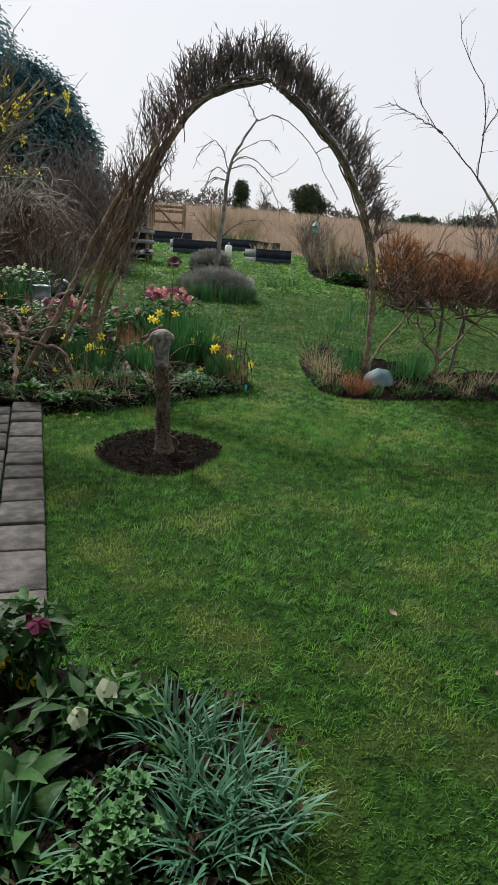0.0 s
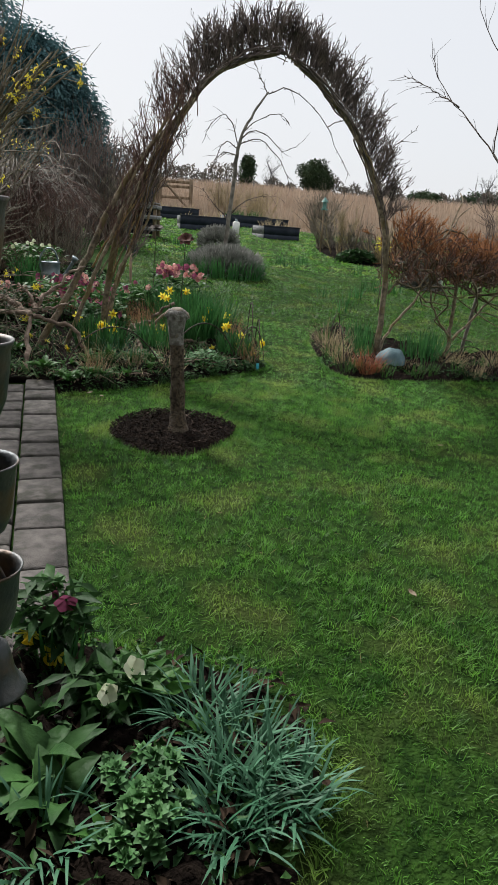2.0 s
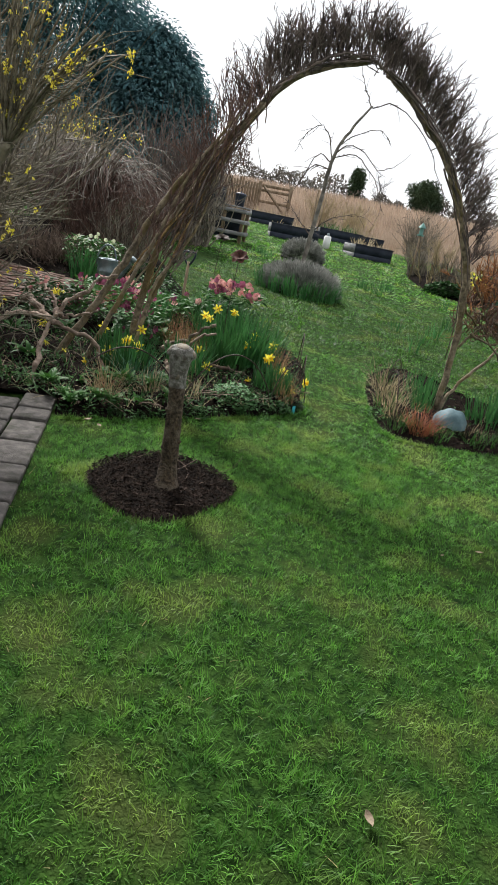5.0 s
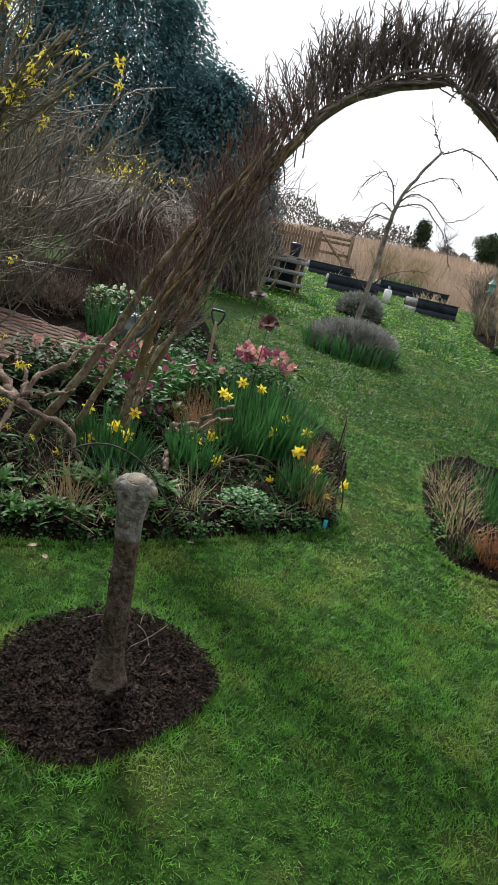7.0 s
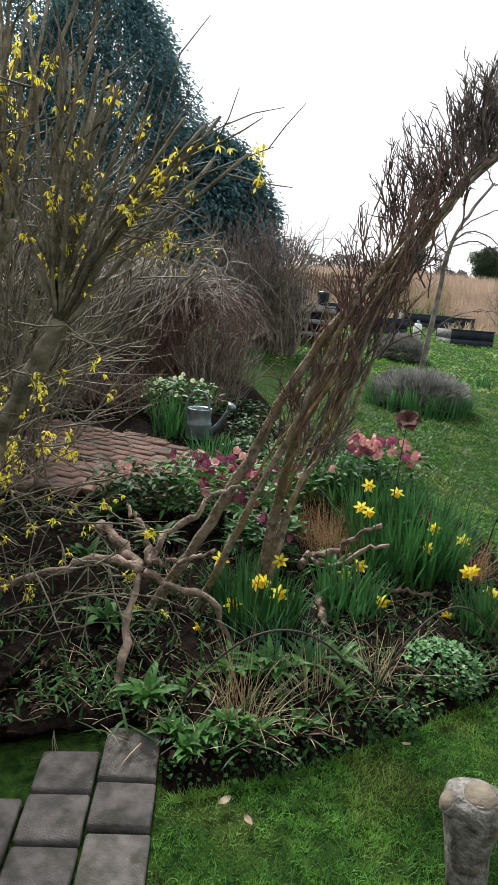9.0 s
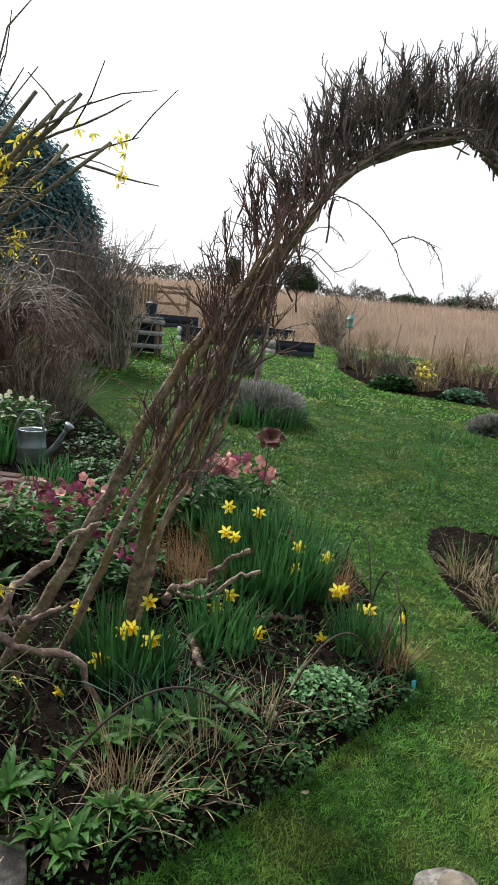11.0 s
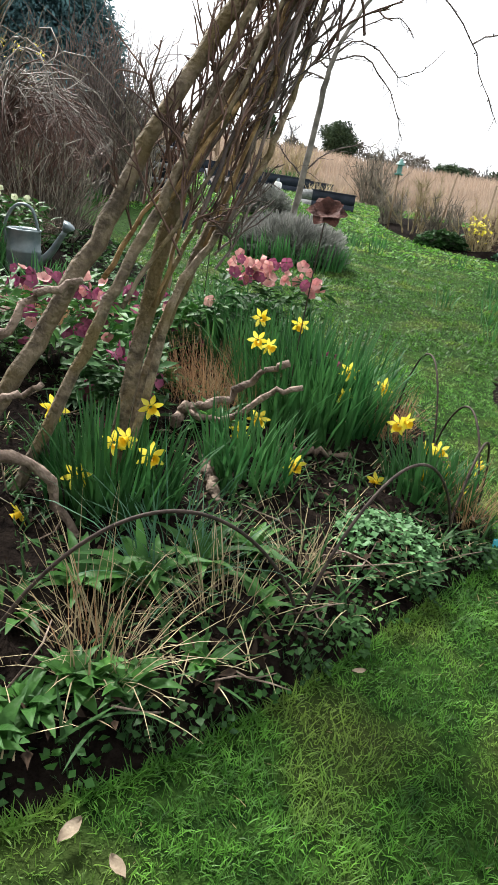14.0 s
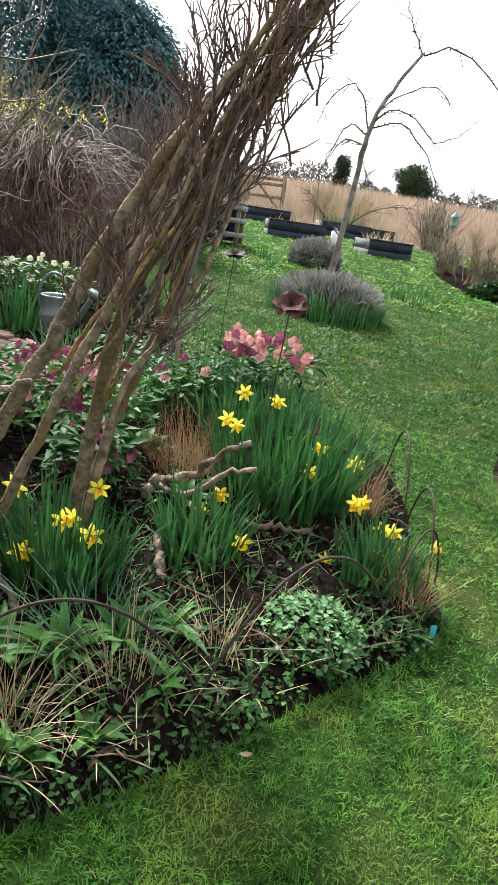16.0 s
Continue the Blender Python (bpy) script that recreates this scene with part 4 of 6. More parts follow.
def hellebore(x, y, rx, ry, top, n, blooms, kinds, label, up=0.08, foliage="darkleaf", drop=0.22):
    z = hz(x, y) + up
    t = thing("hellebore", label, "hellebore", (x, y, z), "hellebores in the border")
    p = disc(n, x, y, rx, ry)
    az = rng.random(n) * 6.283
    g = blades(Geo(), on_ground(p, up - 0.03), az, (top - z) * (0.5 + 0.45 * rng.random(n)), 0.006, 0.1 + 0.5 * rng.random(n), 0.3, 2)
    part("stalk_mass", g, "darkleaf", t)
    m = n * 8
    q = disc(m, x, y, rx * 1.15, ry * 1.15)
    zz = z + (top - z) * (0.25 + 0.6 * rng.random(m))
    a = rng.random(m) * 6.283
    g = leaves(Geo(), np.column_stack([q, zz]), np.column_stack([np.cos(a), np.sin(a), rng.normal(0.1, 0.35, m)]), 0.07 + 0.05 * rng.random(m), 0.026 + 0.014 * rng.random(m))
    part("foliage", g, foliage, t)
    for i in range(blooms):
        a, rr = rng.random() * 6.283, math.sqrt(rng.random())
        at = (x + rx * rr * math.cos(a), y + ry * rr * math.sin(a), top - 0.14 * rr * rng.random() - drop * rng.random() ** 2)
        way = (rng.normal(0, 0.7), -0.8 + rng.normal(0, 0.5), rng.normal(0.1, 0.55))
        piece("flower", BELL[kinds[i % len(kinds)]], t, facing(at, way, 0.6 + 0.45 * rng.random(), rng.random() * 70))


hellebore(-1.08, 7.55, 0.3, 0.16, 0.84, 40, 64, ("palepink", "pink", "palepink"), "dusky pink hellebores in full flower over green leaves", drop=0.08)
hellebore(-1.95, 6.85, 0.42, 0.3, 0.7, 80, 95, ("pink", "palepink", "pink", "pink"), "purple-pink hellebores crowded under the arch", foliage="leaf")
hellebore(-1.5, 6.35, 0.16, 0.16, 0.56, 36, 26, ("pink",), "deep pink hellebores behind the arch's stems")
hellebore(-1.5, 7.5, 0.2, 0.2, 0.62, 50, 10, ("pink", "palepink"), "dusky hellebores and leaves beside the spade", foliage="leaf")
hellebore(-1.3, 8.05, 0.2, 0.16, 0.6, 36, 0, ("pink",), "green hellebore leaves by the lawn", foliage="leaf")
hellebore(-2.55, 6.65, 0.25, 0.2, 0.62, 40, 14, ("palepink",), "pale pink hellebores beside the brick paving")
hellebore(-0.72, 7.15, 0.1, 0.1, 0.5, 14, 5, ("pink",), "single purple hellebore among daffodil leaves")
hellebore(-3.35, 9.0, 0.35, 0.25, 0.92, 70, 16, ("cream",), "cream hellebores beside the watering can", foliage="leaf")
hellebore(0.05, 1.76, 0.08, 0.06, 0.17, 14, 2, ("cream",), "low pale hellebore with one cream flower in the front bed", 0.03)
hellebore(-0.17, 1.93, 0.08, 0.06, 0.3, 16, 2, ("pink",), "purple hellebore beside the paved path", 0.03)
hellebore(0.12, 1.82, 0.07, 0.06, 0.12, 16, 0, ("cream",), "young green hellebore leaves in the front bed", 0.03, "leaf")
daffodils(-0.14, 1.9, 0.07, 40, 0.2, [(-0.13, 1.86, 0.1), (-0.2, 1.86, 0.16)], "small yellow daffodils beside the paved path", 0.03)


def nodding_flower(at, material, label, size, way):
    """One bloom on a bent stalk, with a pair of leaves under it."""
    x, y, z = at
    g0 = hz(x, y) + 0.03
    t = thing("flower_stalk", label, "flower", (x, y, g0), "single flowers in the front bed")
    part("stalk", tubes(Geo(), smooth_path([(x - 0.02, y + 0.02, g0 - 0.02), (x - 0.015, y + 0.015, g0 + (z - g0) * 0.6), (x - 0.005, y + 0.01, z + 0.015), (x, y, z)], 9), 0.003, 6), "leaf", t, smooth=True)
    piece("flower", BELL[material], t, facing(at, way, size, 20))
    a = np.array([0.4, 2.2, 3.6, 5.2])
    part("leaves", leaves(Geo(), np.tile([x - 0.012, y + 0.012, g0 + (z - g0) * 0.75], (4, 1)), np.column_stack([np.cos(a), np.sin(a), [0.3, 0.5, 0.2, 0.4]]), 0.055, 0.022), "leaf", t)


nodding_flower((0.082, 1.663, 0.16), "cream", "creamy white hellebore bloom on a bent stalk", 0.85, (0.5, -0.6, 0.3))
nodding_flower((-0.106, 1.885, 0.26), "pink", "purple hellebore bloom nodding beside the path", 0.9, (0.3, -0.8, -0.2))
nodding_flower((-0.126, 1.604, 0.22), "butter", "small yellow narcissus nodding in the front bed", 0.75, (0.2, -0.7, -0.5))


def tuft(x, y, r, n, length, material, label, category="grass tuft", up=0.09, lean=0.75, curl=0.9, wide=0.003, seg=4, name="grass_tuft"):
    z = hz(x, y) + up
    p = disc(n, x, y, r * 0.45)
    az = np.arctan2(p[:, 1] - y, p[:, 0] - x) + rng.normal(0, 0.8, n)
    g = blades(Geo(), on_ground(p, up - 0.03), az, length * (0.5 + 0.65 * rng.random(n)), wide * (0.6 + 0.8 * rng.random(n)), lean * rng.random(n), curl * rng.random(n), seg)
    return alone(name, g, material, label, category, (x, y, z))


tuft(-1.12, 5.08, 0.2, 95, 0.36, "dry", "loose straw-coloured ornamental grass at the border's edge", curl=1.3)
tuft(-1.16, 5.12, 0.16, 22, 0.24, "rust", "rusty dry grass stalks at the border's edge", lean=0.4, curl=0.6)
tuft(-0.88, 5.3, 0.18, 60, 0.3, "dry", "thin dry grass stalks bent over the soil", curl=1.2)
tuft(-0.7, 5.62, 0.16, 45, 0.26, "dry", "thin dry grass stalks among the leaves", curl=1.0)
tuft(-1.05, 5.45, 0.24, 70, 0.42, "glauc", "grey-green arching grass in the border", curl=1.4, wide=0.005)
tuft(-1.2, 6.86, 0.5, 520, 0.34, "rust", "tan clipped grass tuft in the border", lean=0.9, curl=0.5, wide=0.0026)
tuft(-1.06, 6.98, 0.4, 260, 0.26, "dry", "tan clipped grass tuft in the border", lean=0.9, curl=0.5, wide=0.0026)
tuft(-0.1, 6.2, 0.18, 120, 0.26, "rust", "rusty grass beside the daffodils", curl=0.7)
tuft(-0.36, 6.85, 0.2, 160, 0.3, "rust", "rusty grass at the border's back", curl=0.5)
tuft(-2.25, 7.45, 0.3, 260, 0.3, "rust", "tan grass tuft beside the brick paving", lean=0.5, curl=0.4)
tuft(1.0, 6.52, 0.24, 240, 0.25, "redgrass", "rust-red grass tuft in the island bed", up=0.05, lean=0.9, curl=1.0, wide=0.0045)
for x, y, n, size in ((0.72, 7.1, 150, 0.4), (0.62, 7.6, 140, 0.42), (0.8, 6.75, 90, 0.3), (1.9, 7.3, 160, 0.36), (2.4, 7.45, 180, 0.34), (2.9, 7.65, 180, 0.32), (1.4, 6.8, 90, 0.24), (2.1, 7.0, 120, 0.22), (2.7, 7.2, 120, 0.2), (3.3, 7.6, 150, 0.3)):
    tuft(x, y, 0.3, n, size * 0.85, "dry", "dry bleached grass in the island bed", up=0.05, lean=1.0, curl=1.7)
for x, y in ((0.75, 7.3), (1.3, 7.05), (2.2, 7.3), (0.9, 6.55), (1.6, 6.75), (0.66, 6.95), (0.6, 7.85), (1.1, 7.9), (1.45, 6.62), (1.9, 6.95), (2.5, 7.2), (1.15, 6.5), (2.9, 7.45), (0.8, 6.45)):
    tuft(x, y, 0.2, 45, 0.17, "leaf", "fresh green grass in the island bed", up=0.05, wide=0.006, lean=0.8, curl=1.0)
# glaucous strap leaves in the front bed


def strap_clump(x, y, n, r, length):
    z = hz(x, y) + 0.04
    t = thing("strap_leaf_clump", "silvery blue-green strap-leaved clump in the front bed", "strap-leaved plant", (x, y, z), "strap-leaved clumps")
    p = disc(n, x, y, r * 0.6)
    az = np.arctan2(p[:, 1] - y, p[:, 0] - x) + rng.normal(0, 0.9, n)
    for i in range(n):
        part("leaf", blades(Geo(), on_ground(p[i:i + 1], 0.01), az[i], length * (0.55 + 0.5 * rng.random()), 0.0075 + 0.0045 * rng.random(), 0.1 + 0.75 * rng.random(), 0.3 + 1.3 * rng.random(), 5), "glauc", t)


for x, y, n, r, L in ((0.3, 1.77, 120, 0.12, 0.2), (0.44, 1.66, 150, 0.15, 0.2), (0.42, 1.48, 120, 0.14, 0.2), (0.55, 1.55, 110, 0.13, 0.18), (0.05, 1.34, 50, 0.12, 0.2), (0.14, 1.47, 14, 0.04, 0.17), (0.3, 1.36, 14, 0.08, 0.14)):
    strap_clump(x, y, n, r, L)


def rosette(x, y, n, length, width, material, label, up=0.09, lean=0.8, name="leafy_plant"):
    z = hz(x, y) + up
    n = int(n * 1.8)
    p = disc(n, x, y, 0.025)
    az = np.arange(n) * 2.4 + rng.normal(0, 0.2, n)
    t = thing(name, label, "leafy plant", (x, y, z), "leafy plants in the beds")
    for i in range(n):
        d = np.array([math.cos(az[i]), math.sin(az[i]), 0])
        s = np.array([-d[1], d[0], 0])
        L, w = length * (0.55 + 0.6 * rng.random()), 1.0 * width * (0.7 + 0.5 * rng.random())
        ln = lean * (0.25 + 0.75 * rng.random())
        q = np.array([*p[i], z - 0.02])
        rows = []
        for k, f in enumerate((0.25, 0.7, 1.0, 0.85, 0.5, 0.06)):
            rows += [q - s * w * f / 2 + np.array([0, 0, 0.2 * w * f]), q, q + s * w * f / 2 + np.array([0, 0, 0.2 * w * f])]
            a = ln + 0.27 * k
            q = q + L / 5 * (d * math.sin(a) + np.array([0, 0, math.cos(a)]))
        part("leaf", Geo().add(rows, [(3 * k + c, 3 * k + c + 1, 3 * k + c + 4, 3 * k + c + 3) for k in range(5) for c in (0, 1)]), material, t, smooth=True)


for x, y, n, L, w in ((-1.5, 5.0, 16, 0.17, 0.045), (-1.22, 4.9, 12, 0.11, 0.034), (-1.14, 4.99, 14, 0.12, 0.036), (-1.32, 4.88, 10, 0.1, 0.03), (-1.1, 5.36, 16, 0.24, 0.042), (-0.98, 5.5, 13, 0.22, 0.036), (-0.86, 5.62, 12, 0.19, 0.034), (-1.92, 5.4, 8, 0.2, 0.05), (-1.48, 6.9, 16, 0.2, 0.05), (-1.12, 6.5, 14, 0.2, 0.04), (-1.25, 5.3, 12, 0.2, 0.04), (-1.36, 5.14, 10, 0.14, 0.032), (-1.04, 5.02, 10, 0.12, 0.034), (-0.9, 5.14, 9, 0.1, 0.03), (-1.24, 4.82, 9, 0.1, 0.03), (-0.8, 5.36, 9, 0.13, 0.03)):
    rosette(x, y, n, L, w, "leaf", "fresh green broad-leaved plant in the border")
for x, y, n, L, w in ((-2.55, 6.45, 18, 0.26, 0.06), (-2.15, 6.3, 14, 0.22, 0.05), (-2.4, 5.9, 10, 0.18, 0.04), (-1.7, 6.45, 12, 0.2, 0.05)):
    rosette(x, y, n, L, w, "darkleaf", "dark green broad-leaved plant under the shrubs")
for x, y, n, L, w in ((-0.02, 1.52, 14, 0.2, 0.07), (0.04, 1.43, 12, 0.16, 0.06), (0.17, 1.36, 12, 0.1, 0.035), (0.02, 1.95, 7, 0.07, 0.03), (0.3, 1.7, 9, 0.1, 0.02), (-0.1, 1.68, 9, 0.12, 0.034), (0.24, 1.6, 6, 0.1, 0.02)):
    rosette(x, y, n, L, w, "darkleaf" if L > 0.1 or x < 0 else "leaf", "dark green leafy plant in the front bed", 0.03)


def leaf_mound(x, y, rx, ry, tall, n, size, material, label, name="ground_cover", up=0.06):
    z = hz(x, y) + up
    u = unit(rng.normal(0, 1, (n, 3)))
    u[:, 2] = abs(u[:, 2])
    p = np.array([x, y, z - 0.02]) + u * np.array([rx, ry, tall]) * (0.75 + 0.25 * rng.random((n, 1)))
    a = rng.random(n) * 6.283
    g = leaves(Geo(), p, np.column_stack([np.cos(a), np.sin(a), rng.normal(0.0, 0.25, n)]) + u * 0.25, size * (0.7 + 0.6 * rng.random(n)), size * (0.7 + 0.5 * rng.random(n)), 0.1)
    st = blades(Geo(), np.column_stack([disc(60, x, y, rx * 0.7, ry * 0.7), np.full(60, z - 0.03)]), rng.random(60) * 6.283, tall * 0.9, 0.004, 0.4, 0.3, 2)
    t = thing(name, label, "ground cover", (x, y, z))
    part("foliage", g, material, t)
    part("stalk_mass", st, "darkleaf", t)


leaf_mound(-0.43, 5.84, 0.2, 0.19, 0.16, 900, 0.025, "sedum", "dome of lobed green geranium leaves at the border's edge", "geranium_mound")
leaf_mound(-0.14, 6.02, 0.14, 0.12, 0.06, 160, 0.024, "darkleaf", "low dark green leaves at the border's tip")
leaf_mound(-0.64, 5.46, 0.16, 0.1, 0.05, 110, 0.026, "darkleaf", "low dark green leaves along the border's edge")
for i, (x, y) in enumerate(((-1.25, 4.79), (-1.12, 4.87), (-1.0, 4.97), (-0.88, 5.07), (-0.78, 5.17), (-0.68, 5.29), (-0.58, 5.43), (-0.46, 5.58), (-0.34, 5.74), (-0.2, 5.92), (-0.08, 6.08), (0.0, 6.24), (-0.03, 6.42), (-0.1, 6.7), (-1.36, 4.98), (-0.95, 5.16), (-0.74, 5.42))):
    leaf_mound(x, y, 0.09, 0.07, 0.045 + 0.02 * (i % 3), 48, 0.021, ("darkleaf", "leaf")[i % 3 == 1], "low green leaves spilling over the border's edge", up=0.03)
leaf_mound(-1.75, 5.0, 0.2, 0.1, 0.05, 90, 0.03, "leaf", "low fresh green leaves behind the paving")
for x, y, r, tall in ((-2.3, 8.5, 0.35, 0.2), (-2.0, 8.1, 0.3, 0.22), (-2.5, 9.1, 0.4, 0.24), (-1.75, 8.55, 0.3, 0.16), (-2.9, 9.7, 0.4, 0.25)):
    leaf_mound(x, y, r, r * 0.8, tall, 320, 0.05, "darkleaf", "low dark green leaves between the can and the lawn")
leaf_mound(1.9, 6.85, 0.5, 0.12, 0.07, 260, 0.03, "darkleaf", "low dark leaves along the island bed's edge", up=0.03)
leaf_mound(0.62, 6.75, 0.1, 0.2, 0.06, 100, 0.025, "leaf", "low green leaves along the island bed's edge", up=0.03)


def sedum(x, y):
    z = hz(x, y) + 0.04
    t = thing("sedum", "fleshy pale green sedum rosettes in the front bed", "sedum", (x, y, z))
    for i in range(16):
        q = disc(1, x, y, 0.1)[0]
        zz = z + 0.06 * (1 - (np.hypot(*(q - (x, y))) / 0.11) ** 2) + 0.02 * rng.random()
        g = Geo()
        for ring, (m, tilt, size) in enumerate(((8, 0.25, 0.034), (7, 0.7, 0.028), (5, 1.2, 0.018))):
            a = np.arange(m) / m * 6.283 + ring * 0.4 + rng.random()
            leaves(g, np.tile([*q, zz + 0.004 * ring], (m, 1)), np.column_stack([np.cos(a), np.sin(a), np.full(m, math.tan(tilt) * 0.8)]), size, size * 0.8, 0.12)
        tubes(g, [(q[0], q[1], z - 0.04), (q[0], q[1], zz)], 0.004, 5)
        part("rosette", g, "sedum", t)


sedum(0.23, 1.5)
sedum(0.26, 1.41)

# litter, seedlings and clods over the beds
LITTER = [(-3.4, 3.4), (-2.1, 4.2), (-1.6, 4.95), (-1.26, 4.72), (-0.72, 5.18), (-0.02, 6.15), (-0.1, 6.8), (-0.2, 7.6), (-1.2, 8.5), (-2.3, 9.2), (-3.6, 9.2)]
n = 2600
p = scatter([(-2.0, 4.82), (-1.25, 4.74), (-0.72, 5.2), (-0.03, 6.1), (-0.15, 6.6), (-0.9, 6.5), (-1.8, 6.3), (-2.5, 6.0), (-2.5, 5.0)], n)
for k, (material, words) in enumerate((("darkleaf", "fine green leaves filling the border"), ("dry", "thin straw and dead stems lying in the border"))):
    q = p[k::3] if k else p[::2]
    m = len(q)
    g = blades(Geo(), on_ground(q, 0.07), rng.random(m) * 6.283, 0.07 + 0.11 * rng.random(m), 0.011 - 0.007 * k, 0.3 + 0.8 * rng.random(m) + 0.35 * k, 1.1 * rng.random(m), 4)
    alone("undergrowth", g, material, words, "undergrowth", kind="stuff")
for outline, n, up in ((LITTER, 13000, 0.1), (FRONT_BED, 2600, 0.05), (CORNER, 700, 0.06), (ISLAND, 1500, 0.055)):
    p = scatter(outline, n)
    lit = p[p[:, 1] < 9]
    m = len(lit)
    z = height(lit[:, 0], lit[:, 1]) + up * (0.9 + 0.25 * rng.random(m))
    half = rng.random(m) < 0.45
    d = np.column_stack([rng.normal(0, 1, (m, 2)), rng.normal(0.05, 0.3, m)])
    for sel, material, words, size, wide in ((half, "litter", "dead brown leaves and bark litter on the soil", 0.045, 0.016), (~half, "darkleaf", "small green seedlings on the soil", 0.04, 0.014)):
        k = int(sel.sum())
        g = leaves(Geo(), np.column_stack([lit[sel], z[sel]]), d[sel] + np.array([0, 0, 0.0 if sel is half else 0.5]), size * (0.4 + rng.random(k)), wide * (0.6 + rng.random(k)), 0.25)
        alone("leaf_litter" if sel is half else "seedlings", g, material, words, "leaf litter" if sel is half else "seedlings", kind="stuff")
g = Geo()
p = scatter(LITTER, 380)
p = p[p[:, 1] < 8]
w = twigs(on_ground(p, 0.11), np.column_stack([rng.normal(0, 1, (len(p), 2)), rng.normal(0, 0.15, len(p))]), 0.08 + 0.2 * rng.random(len(p)), 0.2, 4)
tubes(g, w, np.array([0.003, 0.003, 0.0025, 0.0015]), 4)
alone("dead_twigs", g, "drift", "pale dead twigs lying on the soil", "twigs", kind="stuff")


# ---- dead branches and metalwork in the border ----


def dead_branch(label, arms, material="drift"):
    base = np.array(arms[0][0][0])
    t = thing("dead_branch", label, "branch", (base[0], base[1], hz(base[0], base[1]) + 0.05))
    for pts, r0, r1 in arms:
        p, r = knotty(pts, r0 * 0.68, r1 * 0.68, 18, 0.12, 0.008)
        part("limb", tubes(Geo(), p, [r], 9), material, t, smooth=True)
        e = unit(p[-1] - p[-2])
        part("cut_end", tubes(Geo(), [p[-1] - e * 0.002, p[-1] + e * 0.004], [[r[-1] * 0.98, r[-1] * 0.9]], 9), "cut", t, "pale sawn end")


dead_branch("knotty forked dead branch propped up in the border", [
    ([(-1.62, 4.99, 0.05), (-1.68, 5.1, 0.2), (-1.75, 5.28, 0.36), (-1.78, 5.4, 0.49)], 0.027, 0.026),
    ([(-1.78, 5.4, 0.49), (-1.95, 5.42, 0.5), (-2.1, 5.36, 0.45), (-2.25, 5.28, 0.4), (-2.42, 5.2, 0.31)], 0.032, 0.02),
    ([(-1.78, 5.42, 0.48), (-1.92, 5.5, 0.53), (-2.05, 5.56, 0.58), (-2.16, 5.62, 0.55)], 0.036, 0.034),
    ([(-1.74, 5.42, 0.52), (-1.72, 5.5, 0.62), (-1.62, 5.6, 0.72), (-1.55, 5.65, 0.82), (-1.44, 5.7, 0.87)], 0.026, 0.015),
    ([(-1.76, 5.44, 0.52), (-1.84, 5.55, 0.62), (-1.97, 5.6, 0.7)], 0.024, 0.016),
    ([(-1.75, 5.4, 0.48), (-1.6, 5.38, 0.46), (-1.45, 5.45, 0.4), (-1.38, 5.5, 0.25), (-1.33, 5.52, 0.14)], 0.026, 0.02),
    ([(-1.72, 5.42, 0.53), (-1.58, 5.45, 0.56), (-1.46, 5.5, 0.62)], 0.018, 0.012)])
dead_branch("smooth forked dead branch among the daffodils", [
    ([(-1.25, 6.45, 0.3), (-1.16, 6.42, 0.34), (-1.08, 6.45, 0.38), (-0.98, 6.48, 0.48), (-0.86, 6.49, 0.55)], 0.028, 0.02),
    ([(-1.22, 6.42, 0.3), (-1.12, 6.36, 0.3), (-1.02, 6.32, 0.36), (-0.92, 6.3, 0.46), (-0.79, 6.3, 0.51)], 0.022, 0.016),
    ([(-1.24, 6.44, 0.32), (-1.28, 6.4, 0.2), (-1.3, 6.38, 0.1)], 0.034, 0.038)])
dead_branch("mossy log lying across the soil", [([(-1.08, 6.05, 0.24), (-1.03, 5.95, 0.2), (-0.99, 5.85, 0.17)], 0.034, 0.03)], "log")
dead_branch("thin log lying between the daffodil clumps", [([(-0.85, 6.35, 0.24), (-0.7, 6.42, 0.22), (-0.54, 6.5, 0.19)], 0.022, 0.018)], "log")
dead_branch("thick bark-covered log beside the arch", [([(-1.75, 5.62, 0.2), (-1.5, 5.48, 0.17), (-1.3, 5.42, 0.15)], 0.035, 0.028)], "log")


def hoop(a, b, tall, up=0.0):
    ax, ay = a
    bx, by = b
    za, zb = hz(ax, ay) + up, hz(bx, by) + up
    pts = [(ax, ay, za - 0.03)]
    for f in np.linspace(0.04, 0.96, 13):
        pts.append((ax + (bx - ax) * f, ay + (by - ay) * f, za + (zb - za) * f + tall * math.sin(math.pi * f) ** 0.6))
    pts.append((bx, by, zb - 0.03))
    alone("edging_hoop", tubes(Geo(), smooth_path(pts, 40), 0.0048, 7), "iron", "thin rusted iron hoop edging the flower bed", "edging hoop", (ax, ay, za), group="iron hoops along the beds", smooth=True)


for a, b, tall in (((-1.38, 5.0), (-0.68, 5.4), 0.42), ((-0.7, 5.36), (-0.18, 6.05), 0.44), ((-0.2, 6.05), (0.02, 6.5), 0.36), ((-0.02, 6.4), (-0.12, 6.95), 0.36), ((-0.14, 6.85), (-0.26, 7.45), 0.44), ((0.62, 7.3), (0.78, 6.75), 0.36), ((0.75, 7.6), (0.62, 7.15), 0.4), ((1.7, 6.85), (2.3, 7.1), 0.3), ((2.3, 7.05), (2.9, 7.35), 0.3)):
    hoop(a, b, tall)


